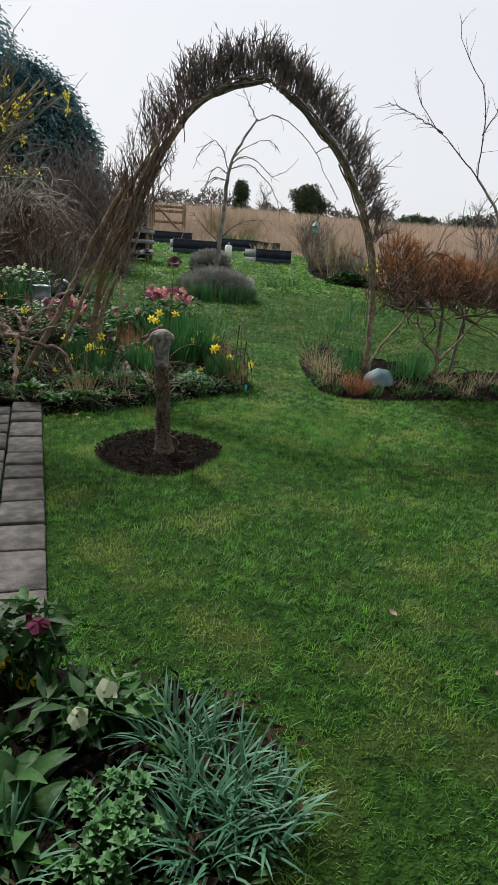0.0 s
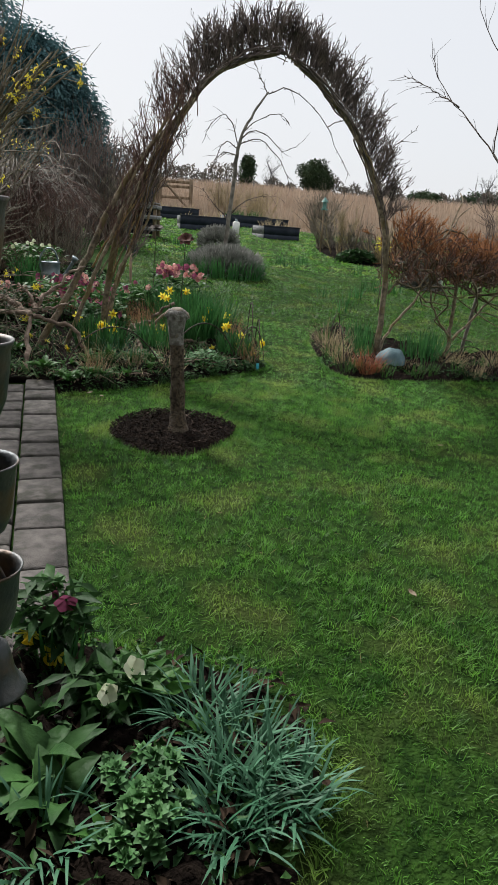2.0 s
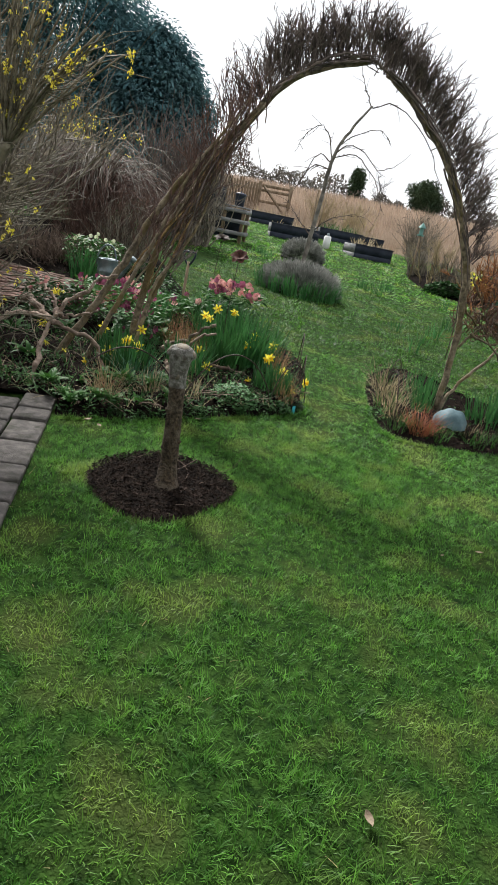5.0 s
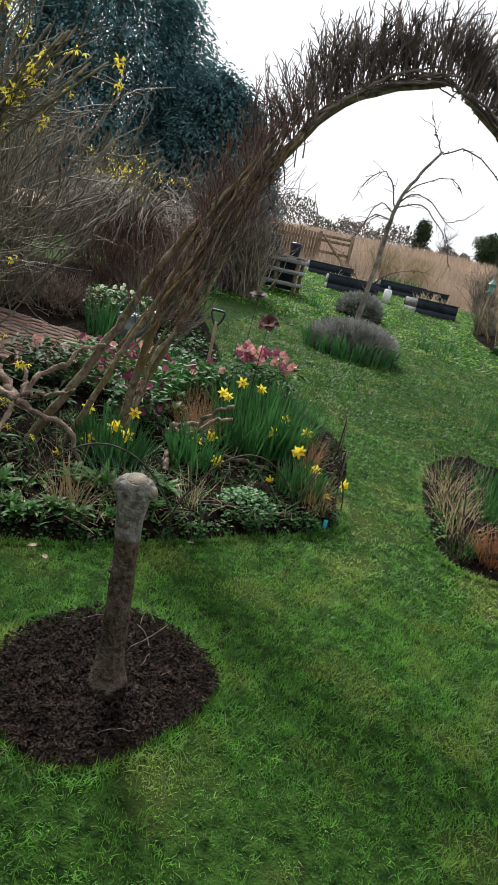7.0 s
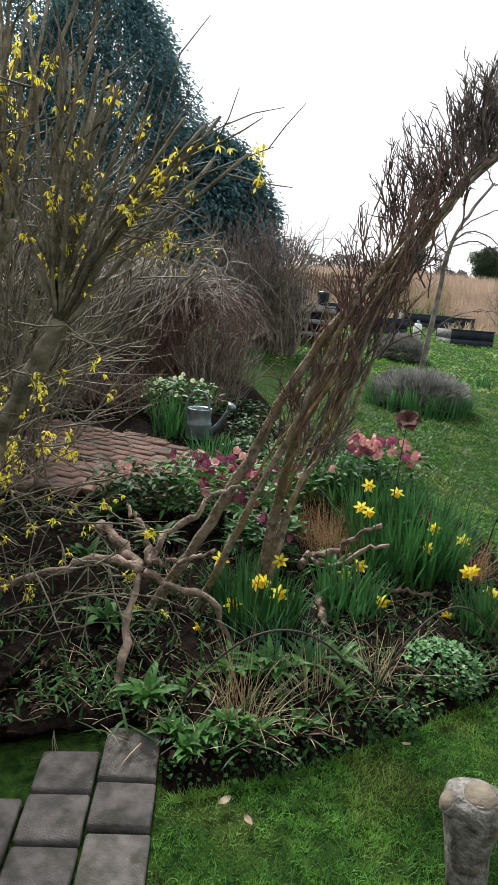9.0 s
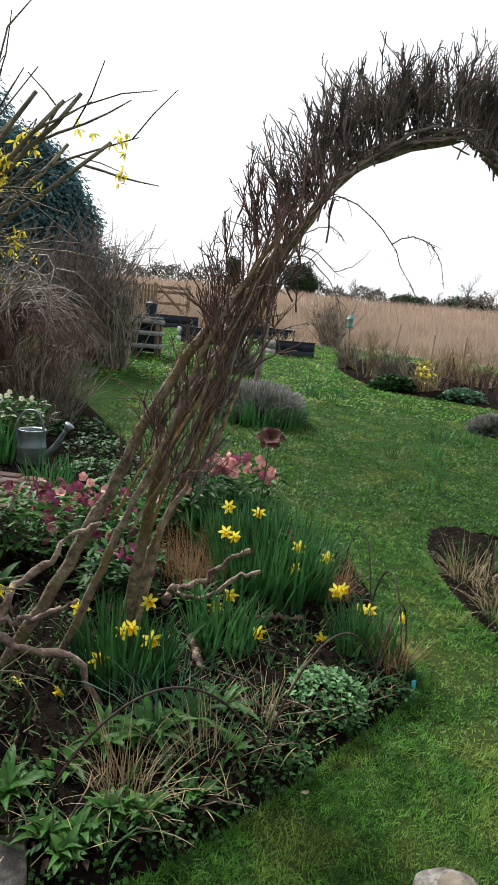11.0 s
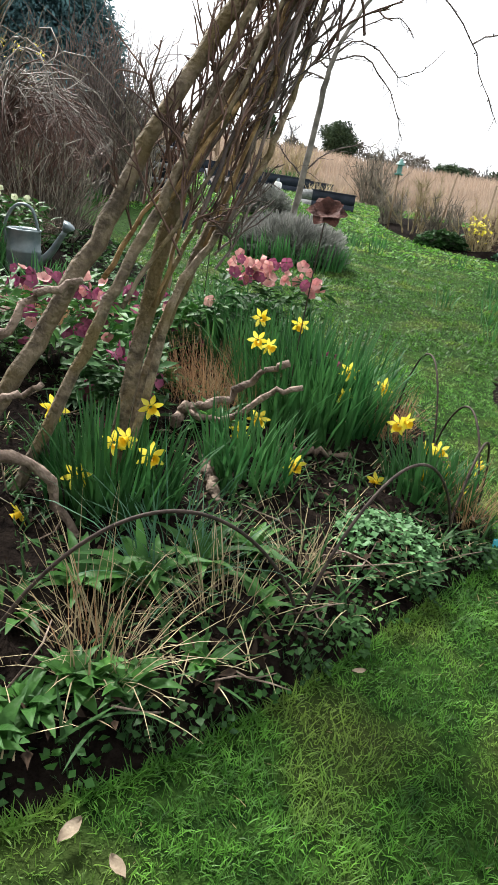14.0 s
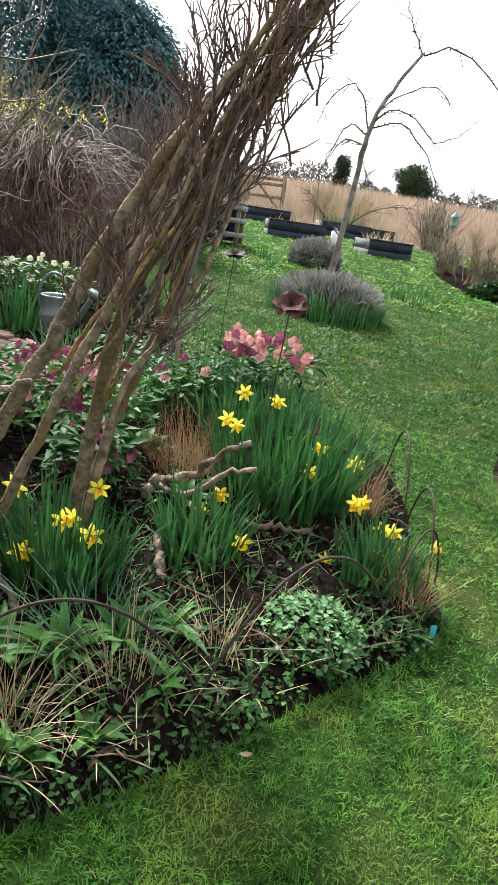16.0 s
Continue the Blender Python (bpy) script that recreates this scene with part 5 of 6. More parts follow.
def metal_lily(x, y, z, size, label, material, tilt):
    g0 = hz(x, y)
    t = thing("metal_flower", label, "garden ornament", (x, y, g0), "metal flowers on rods")
    part("rod", tubes(Geo(), smooth_path([(x - 0.03, y + 0.02, g0 - 0.05), (x - 0.02, y, g0 + (z - g0) * 0.5), (x, y, z)], 8), 0.0032, 6), "iron", t)
    for ring, (n, flare, L) in enumerate(((6, 0.9, size), (5, 0.45, size * 0.9))):
        for k in range(n):
            a = k * 6.283 / n + ring * 0.5
            d = np.array([math.cos(a), math.sin(a) * 0.65, math.sin(a) * 0.75 * tilt])
            s = np.array([-math.sin(a), math.cos(a) * 0.65, math.cos(a) * 0.75 * tilt])
            u = np.array([0.2, -tilt, 0.75])
            c = np.array([x, y, z])
            rows = []
            for f, w in ((0.0, 0.15), (0.3, 0.38), (0.6, 0.42), (0.85, 0.22), (1.0, 0.02)):
                q = c + L * f * (d * math.sin(flare + 0.5 * f) + u * math.cos(flare + 0.5 * f) * 0.8)
                rows += [q - s * L * w + u * L * w * 0.15, q, q + s * L * w + u * L * w * 0.15]
            part("petal", Geo().add(rows, [(3 * i + j, 3 * i + j + 1, 3 * i + j + 4, 3 * i + j + 3) for i in range(4) for j in (0, 1)]), material, t)


metal_lily(-0.82, 6.7, 1.12, 0.085, "rusted red metal lily on a thin rod", "rustiron", 0.9)
metal_lily(-1.56, 8.5, 1.18, 0.1, "black metal lily on a thin rod by the lawn", "iron", 0.4)


def spade_handle(x, y, top):
    z = hz(x, y)
    t = thing("spade", "upright garden spade with a dark D-shaped handle", "spade", (x, y, z))
    part("shaft", tubes(Geo(), [(x, y, z - 0.02), (x + 0.01, y, top - 0.1)], 0.016, 8), "timber", t)
    part("handle", tubes(Geo(), smooth_path([(x + 0.01, y, top - 0.14), (x - 0.03, y, top - 0.09), (x - 0.055, y, top - 0.02), (x - 0.045, y, top), (x + 0.01, y, top + 0.002), (x + 0.065, y, top), (x + 0.075, y, top - 0.02), (x + 0.05, y, top - 0.09), (x + 0.01, y, top - 0.14)], 28), 0.011, 8), "navy", t, "dark plastic D-shaped grip", smooth=True)
    g = box(Geo(), (x - 0.09, y - 0.006, z - 0.12), (x + 0.09, y + 0.006, z + 0.14))
    part("blade", g, "zinc", t)


spade_handle(-1.72, 7.95, 1.0)

# ---- the left side: forsythia, brick paving, can, bushes ----


def forsythia():
    t = thing("forsythia", "old forsythia shrub with upright pruned stems and scattered yellow flowers", "shrub", (-2.75, 5.05, hz(-2.75, 5.05) + 0.08))
    stub, stub2 = np.array([-1.94, 5.0, 1.6]), np.array([-2.22, 5.05, 1.95])
    for pts, r0, r1 in (([(-2.85, 5.05, 0.06), (-2.6, 5.04, 0.5), (-2.3, 5.0, 1.0), (-2.05, 5.0, 1.4), stub], 0.042, 0.034), ([(-2.86, 5.08, 0.06), (-2.72, 5.1, 0.8), (-2.45, 5.08, 1.5), stub2], 0.045, 0.036), ([(-2.8, 5.15, 0.06), (-2.75, 5.2, 0.9), (-2.7, 5.2, 1.6)], 0.03, 0.022)):
        p, r = knotty(pts, r0, r1, 18, 0.06, 0.01)
        part("trunk", tubes(Geo(), p, [r], 10), "forsyth", t, smooth=True)
    rods = []
    for i in range(44):
        if i < 24:
            f = i / 23
            foot = stub + np.array([0.03 * (f - 0.5), rng.normal(0, 0.015), rng.normal(0, 0.02) - 0.02])
            tip = stub + np.array([-0.12 + 0.76 * f + rng.normal(0, 0.03), rng.normal(0, 0.12), 0.95 - 0.3 * f - 0.25 * rng.random() ** 2])
        elif i < 34:
            foot = stub2 + rng.normal(0, 0.02, 3)
            tip = stub2 + np.array([-0.25 + 0.5 * rng.random(), rng.normal(0, 0.15), 0.55 + 0.5 * rng.random()])
        else:
            foot = np.array([-2.8, 5.15, 0.1]) + rng.normal(0, 0.1, 3) * np.array([1.2, 1, 0.1])
            tip = foot + np.array([rng.normal(0.1, 0.3), rng.normal(0.2, 0.25), 2.2 + 0.7 * rng.random()])
        p, r = knotty([foot, foot * 0.6 + tip * 0.4 + np.array([rng.normal(-0.02, 0.012), 0, 0.02]), tip], 0.0095 if i < 34 else 0.016, 0.0055, 12, 0.06, 0.003)
        part("stem", tubes(Geo(), p, [r], 7), "forsyth", t)
        rods.append(p)
    rods = np.array(rods)
    n = 170
    b, d = along(rods[:, 2:], n)
    w1 = twigs(b, d * 0.9 + rng.normal(0, 0.4, (n, 3)), 0.1 + 0.2 * rng.random(n), 0.12, 5)
    m = 150
    b = np.array([-2.35, 5.1, 0.85]) + rng.normal(0, 1, (m, 3)) * np.array([0.3, 0.2, 0.4])
    w0 = twigs(b, rng.normal(0, 0.5, (m, 3)) + np.array([0.6, 0.05, 0.1]), 0.25 + 0.35 * rng.random(m), 0.14, 5, 0.03)
    g = tubes(Geo(), np.concatenate([w1, w0]), np.array([0.0042, 0.0038, 0.0032, 0.0025, 0.0014]), 4, False)
    b2, d2 = along(np.concatenate([w1, w0]), 620)
    tubes(g, twigs(b2, d2 + rng.normal(0, 0.4, b2.shape), 0.08 + 0.14 * rng.random(620), 0.15, 3), np.array([0.0026, 0.0021, 0.0013]), 3, False)
    tagged(part("twig_mass", g, "forsyth", t), kind="stuff")
    # flowers in small hanging bunches of narrow petals
    spots = np.concatenate([along(w0, 80)[0], along(w1, 45)[0], along(rods[:34, 2:], 40)[0]])
    g = Geo()
    for s in spots:
        k = int(rng.integers(2, 8))
        q = s + rng.normal(0, 0.014, (k, 3))
        leaves(g, np.repeat(q, 4, 0), rng.normal(0, 0.6, (k * 4, 3)) + np.array([0, 0, -0.5]), 0.027, 0.009, 0.2)
    part("blossom", g, "yellow", t, "small clear yellow flowers")


forsythia()


def brush(name, label, category, x, y, rx, ry, z0, z1, n, m, material, lean=0.25, r=0.007, group=""):
    """A bush of bare upright shoots."""
    n = int(n * 0.7)
    p = disc(n, x, y, rx * 0.6, ry * 0.6)
    b = on_ground(p, z0)
    out = np.column_stack([(p[:, 0] - x) / rx, (p[:, 1] - y) / ry, np.zeros(n)])
    w1 = twigs(b, out * lean * 2 + np.array([0, 0, 1.0]) + rng.normal(0, lean * 0.5, (n, 3)), (z1 - z0) * (0.6 + 0.45 * rng.random(n)), 0.16, 6, 0.06)
    t = thing(name, label, category, (x, y, hz(x, y)), group)
    tagged(part("stem_mass", tubes(Geo(), w1, 1.25 * r * np.array([1, 0.9, 0.75, 0.6, 0.45, 0.2]), 4, False), material, t), kind="stuff")
    m = int(m * 0.6)
    b2, d2 = along(w1[:, 1:], m)
    g = tubes(Geo(), twigs(b2, d2 + rng.normal(0, 0.45, b2.shape), (z1 - z0) * (0.12 + 0.16 * rng.random(m)), 0.2, 4, 0.05), r * np.array([0.75, 0.62, 0.5, 0.25]), 3, False)
    tagged(part("twig_mass", g, material, t), kind="stuff")
    return t


brush("bare_shrub", "upright bare reddish-brown shrub behind the border", "shrub", -4.9, 15.2, 0.95, 0.8, 0, 2.5, 260, 1500, "twig", 0.16, 0.011)
brush("bare_shrub", "bare tan shrub at the lawn's far corner", "shrub", -4.1, 15.0, 0.45, 0.5, 0, 1.7, 90, 420, "grey_twig", 0.14, 0.011)
brush("bare_shrub", "tangled bare shrub behind the forsythia", "shrub", -5.2, 8.6, 1.3, 1.2, 0, 2.7, 220, 1800, "grey_twig", 0.3, 0.01)
brush("bare_shrub", "thin bare shrub beside the forsythia", "shrub", -3.9, 6.6, 0.9, 0.8, 0, 2.9, 130, 1200, "forsyth", 0.25, 0.009)
brush("bare_shrub", "dense brown undergrowth beneath the arching bush", "shrub", -3.9, 10.3, 0.9, 0.6, 0.05, 1.25, 300, 1900, "redtwig", 0.35, 0.006)
brush("bare_shrub", "leafing grey-brown shrub by the lawn", "shrub", -3.4, 10.0, 0.5, 0.5, 0.05, 1.0, 200, 900, "grey_twig", 0.3, 0.005)


brush("bramble_tangle", "low tangle of dead stems behind the brick terrace", "undergrowth", -4.1, 9.2, 1.5, 0.7, 0.05, 0.55, 420, 1700, "drift", 0.7, 0.007)
brush("bramble_tangle", "low tangle of dead stems beside the brick terrace", "undergrowth", -4.9, 8.2, 0.9, 0.8, 0.05, 0.6, 260, 900, "grey_twig", 0.7, 0.006)
daffodils(-3.2, 8.5, 0.16, 90, 0.42, [], "dark daffodil leaves beside the watering can", 0.1)


def arching_bush(x, y, r, top):
    z = hz(x, y)
    t = thing("arching_bush", "domed bush of arching bare silvery-brown stems", "shrub", (x, y, z))
    for name, n, rad, m in (("branch_mass", 170, 0.013, "silvertwig"), ("under_mass", 220, 0.013, "redtwig")):
        a = rng.random(n) * 6.283
        reach = r * (0.55 + 0.6 * rng.random(n))
        peak = (top - z) * (0.72 + 0.33 * rng.random(n)) * (1.0 if m == "silvertwig" else 0.85)
        f = np.linspace(0, 1, 8)
        rr = reach[:, None] * f ** 1.2
        zz = z + peak[:, None] * np.sin(f * 2.5) ** 0.8
        p = np.stack([x + rr * np.cos(a)[:, None], y + rr * np.sin(a)[:, None], zz], -1) + np.cumsum(rng.normal(0, 0.035, (n, 8, 3)), 1)
        g = tubes(Geo(), p, rad * np.linspace(1, 0.25, 8), 4, False)
        b, d = along(p[:, 3:], n * 2)
        tubes(g, twigs(b, d + rng.normal(0, 0.35, b.shape), 0.15 + 0.3 * rng.random(n * 2), 0.15, 4), rad * np.array([0.5, 0.42, 0.3, 0.15]), 3, False)
        part(name, g, m, t)


arching_bush(-4.55, 11.1, 1.35, 2.05)
# the yellow-flowering shrub beyond the bush
b = np.repeat(np.array([-6.1, 13.0, 2.15]) + rng.normal(0, 1, (70, 3)) * np.array([0.42, 0.3, 0.24]), 9, 0) + rng.normal(0, 0.045, (630, 3))
t = brush("flowering_shrub", "distant forsythia in yellow flower", "shrub", -6.3, 13.0, 1.0, 0.8, 0, 2.4, 160, 1200, "forsyth", 0.22, 0.009)
part("blossom", leaves(Geo(), b, rng.normal(0, 1, (630, 3)), 0.05, 0.024), "yellow", t, "clear yellow flowers")

BRICK = box(Geo(), (-0.105, -0.05, -0.03), (0.105, 0.05, 0.03), bevel=0.005).mesh("brick", "brick")


def watering_can(x, y):
    z = hz(x, y) + 0.14
    t = thing("watering_can", "dented galvanised watering can with an arched handle", "watering can", (x, y, z))
    lathe_profile = [(0.0, 0.0), (0.115, 0.0), (0.12, 0.01), (0.118, 0.13), (0.122, 0.14), (0.115, 0.15), (0.112, 0.27), (0.118, 0.28), (0.11, 0.285), (0.1, 0.27), (0.1, 0.2), (0.0, 0.2)]
    part("body", lathe(Geo(), lathe_profile, (x, y, z), 24), "zinc", t, smooth=True)
    part("spout", tubes(Geo(), smooth_path([(x + 0.1, y, z + 0.06), (x + 0.2, y - 0.01, z + 0.15), (x + 0.31, y - 0.03, z + 0.32)], 9), [np.linspace(0.034, 0.018, 9)], 10), "zinc", t, smooth=True)
    part("rose", tubes(Geo(), [(x + 0.3, y - 0.03, z + 0.31), (x + 0.335, y - 0.035, z + 0.355)], [[0.02, 0.045]], 12), "zinc", t)
    part("handle", tubes(Geo(), smooth_path([(x + 0.11, y, z + 0.26), (x + 0.05, y, z + 0.42), (x - 0.06, y, z + 0.43), (x - 0.14, y, z + 0.3), (x - 0.12, y, z + 0.12)], 18), 0.011, 7), "zinc", t, smooth=True)


watering_can(-2.88, 8.45)

# ---- the far garden ----


def raised_bed(x, y, length, depth, turn, tall, label, plants):
    """A box of black boards, the left end greyed as its lit side: x, y is its nearest corner."""
    tall += 0.06
    z = hz(x, y)
    t = thing("raised_bed", label, "raised bed", (x, y, z), "black raised beds")
    # the left end board takes a paler colour in place of light on it
    for (x0, y0, x1, y1), m in (((0, 0, length, 0.04), "tar"), ((0, depth - 0.04, length, depth), "tar"), ((0, 0.045, 0.04, depth - 0.045), "boardgrey"), ((length - 0.04, 0.045, length, depth - 0.045), "tar")):
        for k in range(2):
            part("board", box(Geo(), (x + x0, y + y0, z - 0.1 + (tall + 0.1) * k / 2 + 0.003), (x + x1, y + y1, z - 0.1 + (tall + 0.1) * (k + 1) / 2), turn, (x, y)), m, t)
    part("capping", box(Geo(), (x - 0.02, y - 0.02, z + tall), (x + length + 0.02, y + 0.06, z + tall + 0.025), turn, (x, y)), "tar", t)
    part("soil", box(Geo(), (x + 0.05, y + 0.07, z + 0.0), (x + length - 0.05, y + depth - 0.05, z + tall - 0.02), turn, (x, y)), "soil", t)
    if plants:
        q = np.column_stack([x + rng.uniform(0.1, length - 0.1, plants), y + rng.uniform(0.1, depth - 0.1, plants)]) - (x, y)
        c, s = math.cos(turn), math.sin(turn)
        q = np.column_stack([x + q[:, 0] * c - q[:, 1] * s, y + q[:, 0] * s + q[:, 1] * c, np.full(plants, z + tall - 0.05)])
        part("planting", blades(Geo(), q, rng.random(plants) * 6.283, 0.15 + 0.3 * rng.random(plants), 0.02, 0.1 + 0.5 * rng.random(plants), 0.7, 3), "dry" if plants < 80 else "leaf", t)


raised_bed(-1.38, 20.55, 1.15, 1.0, 0.48, 0.3, "black-painted timber raised bed, left end board greyed as its lit side", 70)
raised_bed(-3.95, 20.75, 1.45, 0.9, 0.33, 0.32, "long black timber raised bed beside a white can", 30)
raised_bed(-5.6, 24.4, 1.5, 0.9, 0.35, 0.3, "black timber raised bed before the gate", 40)
raised_bed(-3.05, 24.0, 1.5, 0.9, 0.4, 0.3, "black timber raised bed full of green leaves", 140)
raised_bed(-2.0, 25.0, 1.1, 0.8, 0.4, 0.25, "low black timber raised bed by the field", 50)


def white_can(x, y):
    z = hz(x, y)
    t = thing("water_container", "white plastic water container beside a raised bed", "container", (x, y, z))
    part("body", box(Geo(), (x - 0.1, y - 0.08, z - 0.02), (x + 0.1, y + 0.08, z + 0.36), 0.3, (x, y), 0.03), "white", t)
    part("cap", lathe(Geo(), [(0.0, 0.07), (0.035, 0.07), (0.04, 0.0), (0.04, -0.02)], (x, y, z + 0.37), 12), "zinc", t)


white_can(-2.3, 21.1)


def pallet_table(x, y):
    z = hz(x, y)
    t = thing("pallet_table", "grey weathered potting table made of pallets", "table", (x, y, z))
    for i in range(6):
        part("top_board", box(Geo(), (x, y + i * 0.115, z + 0.78), (x + 1.05, y + i * 0.115 + 0.1, z + 0.81), 0.08, (x, y)), "boardgrey", t)
    for lx in (0.02, 0.5, 0.96):
        for ly in (0.03, 0.58):
            part("leg", box(Geo(), (x + lx, y + ly, z - 0.05), (x + lx + 0.08, y + ly + 0.08, z + 0.775), 0.08, (x, y)), "timber", t)
    for k, zz in enumerate((0.15, 0.42, 0.66)):
        part("rail", box(Geo(), (x, y - 0.015, z + zz), (x + 1.05, y + 0.025, z + zz + 0.09), 0.08, (x, y)), "boardgrey", t)
        part("side_rail", box(Geo(), (x + 1.045, y, z + zz), (x + 1.075, y + 0.68, z + zz + 0.09), 0.08, (x, y)), "boardgrey", t)
    part("backing", box(Geo(), (x + 0.1, y + 0.5, z + 0.05), (x + 0.95, y + 0.54, z + 0.7), 0.08, (x, y)), "tar", t)
    return z + 0.812


tz = pallet_table(-4.78, 16.9)
g = box(Geo(), (-4.72, 17.15, tz), (-4.36, 17.19, tz + 0.38), 0.2, (-4.5, 17.2))
alone("slate_panel", g, "navy", "dark blue panel leaning upright on the potting table", "panel", (-4.55, 17.2, tz))
t = thing("lidded_bin", "small dark blue lidded bin on the potting table", "bin", (-3.98, 17.2, tz))
part("body", lathe(Geo(), [(0.0, 0), (0.11, 0), (0.125, 0.24), (0.13, 0.25), (0.0, 0.25)], (-3.98, 17.2, tz), 18), "navy", t, smooth=True)
part("lid", lathe(Geo(), [(0.135, 0.25), (0.138, 0.28), (0.09, 0.3), (0.02, 0.31), (0.02, 0.34), (0.0, 0.34)], (-3.98, 17.2, tz), 18), "navy", t, smooth=True)


def paling_fence(x0, x1, y):
    t = thing("paling_fence", "old grey-brown paling fence behind the raised beds", "fence", (x0, y, hz(x0, y)))
    x = x0
    while x < x1:
        z, top = hz(x, y), 1.25 + rng.normal(0, 0.05)
        part("paling", box(Geo(), (x, y, z - 0.05), (x + 0.09, y + 0.02, z + top), rng.normal(0, 0.03), (x, y)), "timber", t)
        x += 0.115
    for zz in (0.3, 0.95):
        part("rail", box(Geo(), (x0, y + 0.025, hz(x0, y) + zz), (x1, y + 0.075, hz(x0, y) + zz + 0.08)), "timber", t)


paling_fence(-8.8, -6.35, 27.2)


def field_gate(x, y):
    z = hz(x, y)
    t = thing("field_gate", "weathered wooden field gate with a diagonal brace", "gate", (x, y, z))
    for px in (-0.12, 1.1):
        part("post", box(Geo(), (x + px, y - 0.06, z - 0.1), (x + px + 0.12, y + 0.06, z + 1.3)), "timber", t)
    for zz in (0.2, 0.55, 0.95, 1.12):
        part("rail", box(Geo(), (x + 0.01, y - 0.02, z + zz), (x + 1.09, y + 0.02, z + zz + 0.1)), "timber", t)
    g = Geo()
    tubes(g, [(x + 0.1, y - 0.035, z + 1.15), (x + 1.05, y - 0.035, z + 0.25)], 0.045, 4)
    part("brace", g, "timber", t)


field_gate(-6.1, 27.0)


def lavender(x, y, rx, ry, tall, n, label):
    z = hz(x, y)
    t = thing("lavender_bush", label, "lavender", (x, y, z), "lavender round the sapling")
    u = unit(rng.normal(0, 1, (n, 3)))
    u[:, 2] = abs(u[:, 2]) ** 0.6
    p = np.array([x, y, z]) + u * np.array([rx, ry, tall]) * (0.6 + 0.25 * rng.random((n, 1)))
    g = tubes(Geo(), twigs(p, u * np.array([1, 1, 1.0]) + rng.normal(0, 0.25, (n, 3)) + np.array([0, 0, 0.5]), 0.05 + 0.055 * rng.random(n), 0.16, 3), np.array([0.007, 0.006, 0.004]), 3, False)
    part("foliage", g, "lav", t)
    v = unit(rng.normal(0, 1, (1500, 3)))
    v[:, 2] = abs(v[:, 2])
    part("inner_mass", leaves(Geo(), np.array([x, y, z]) + v * np.array([rx, ry, tall]) * 0.66, v, 0.12, 0.06), "lav", t)


lavender(-1.25, 12.2, 0.8, 0.58, 0.56, 4800, "grey-green clipped lavender round the sapling")
lavender(-2.1, 16.6, 0.6, 0.45, 0.56, 2400, "smaller grey lavender bush alone on the lawn")
n = 420
a = rng.random(n) * 6.283
p = np.column_stack([-1.25 + 0.66 * np.cos(a), 12.15 + 0.52 * np.sin(a)]) + rng.normal(0, 0.04, (n, 2))
alone("daffodil_clump", blades(Geo(), on_ground(p), a + rng.normal(0, 0.5, n), 0.2 + 0.2 * rng.random(n), 0.017, 0.05 + 0.22 * rng.random(n), 0.4 * rng.random(n), 3), "daff", "ring of daffodil leaves round the lavender", "daffodils", (-1.25, 12.15, hz(-1.25, 12.15)))


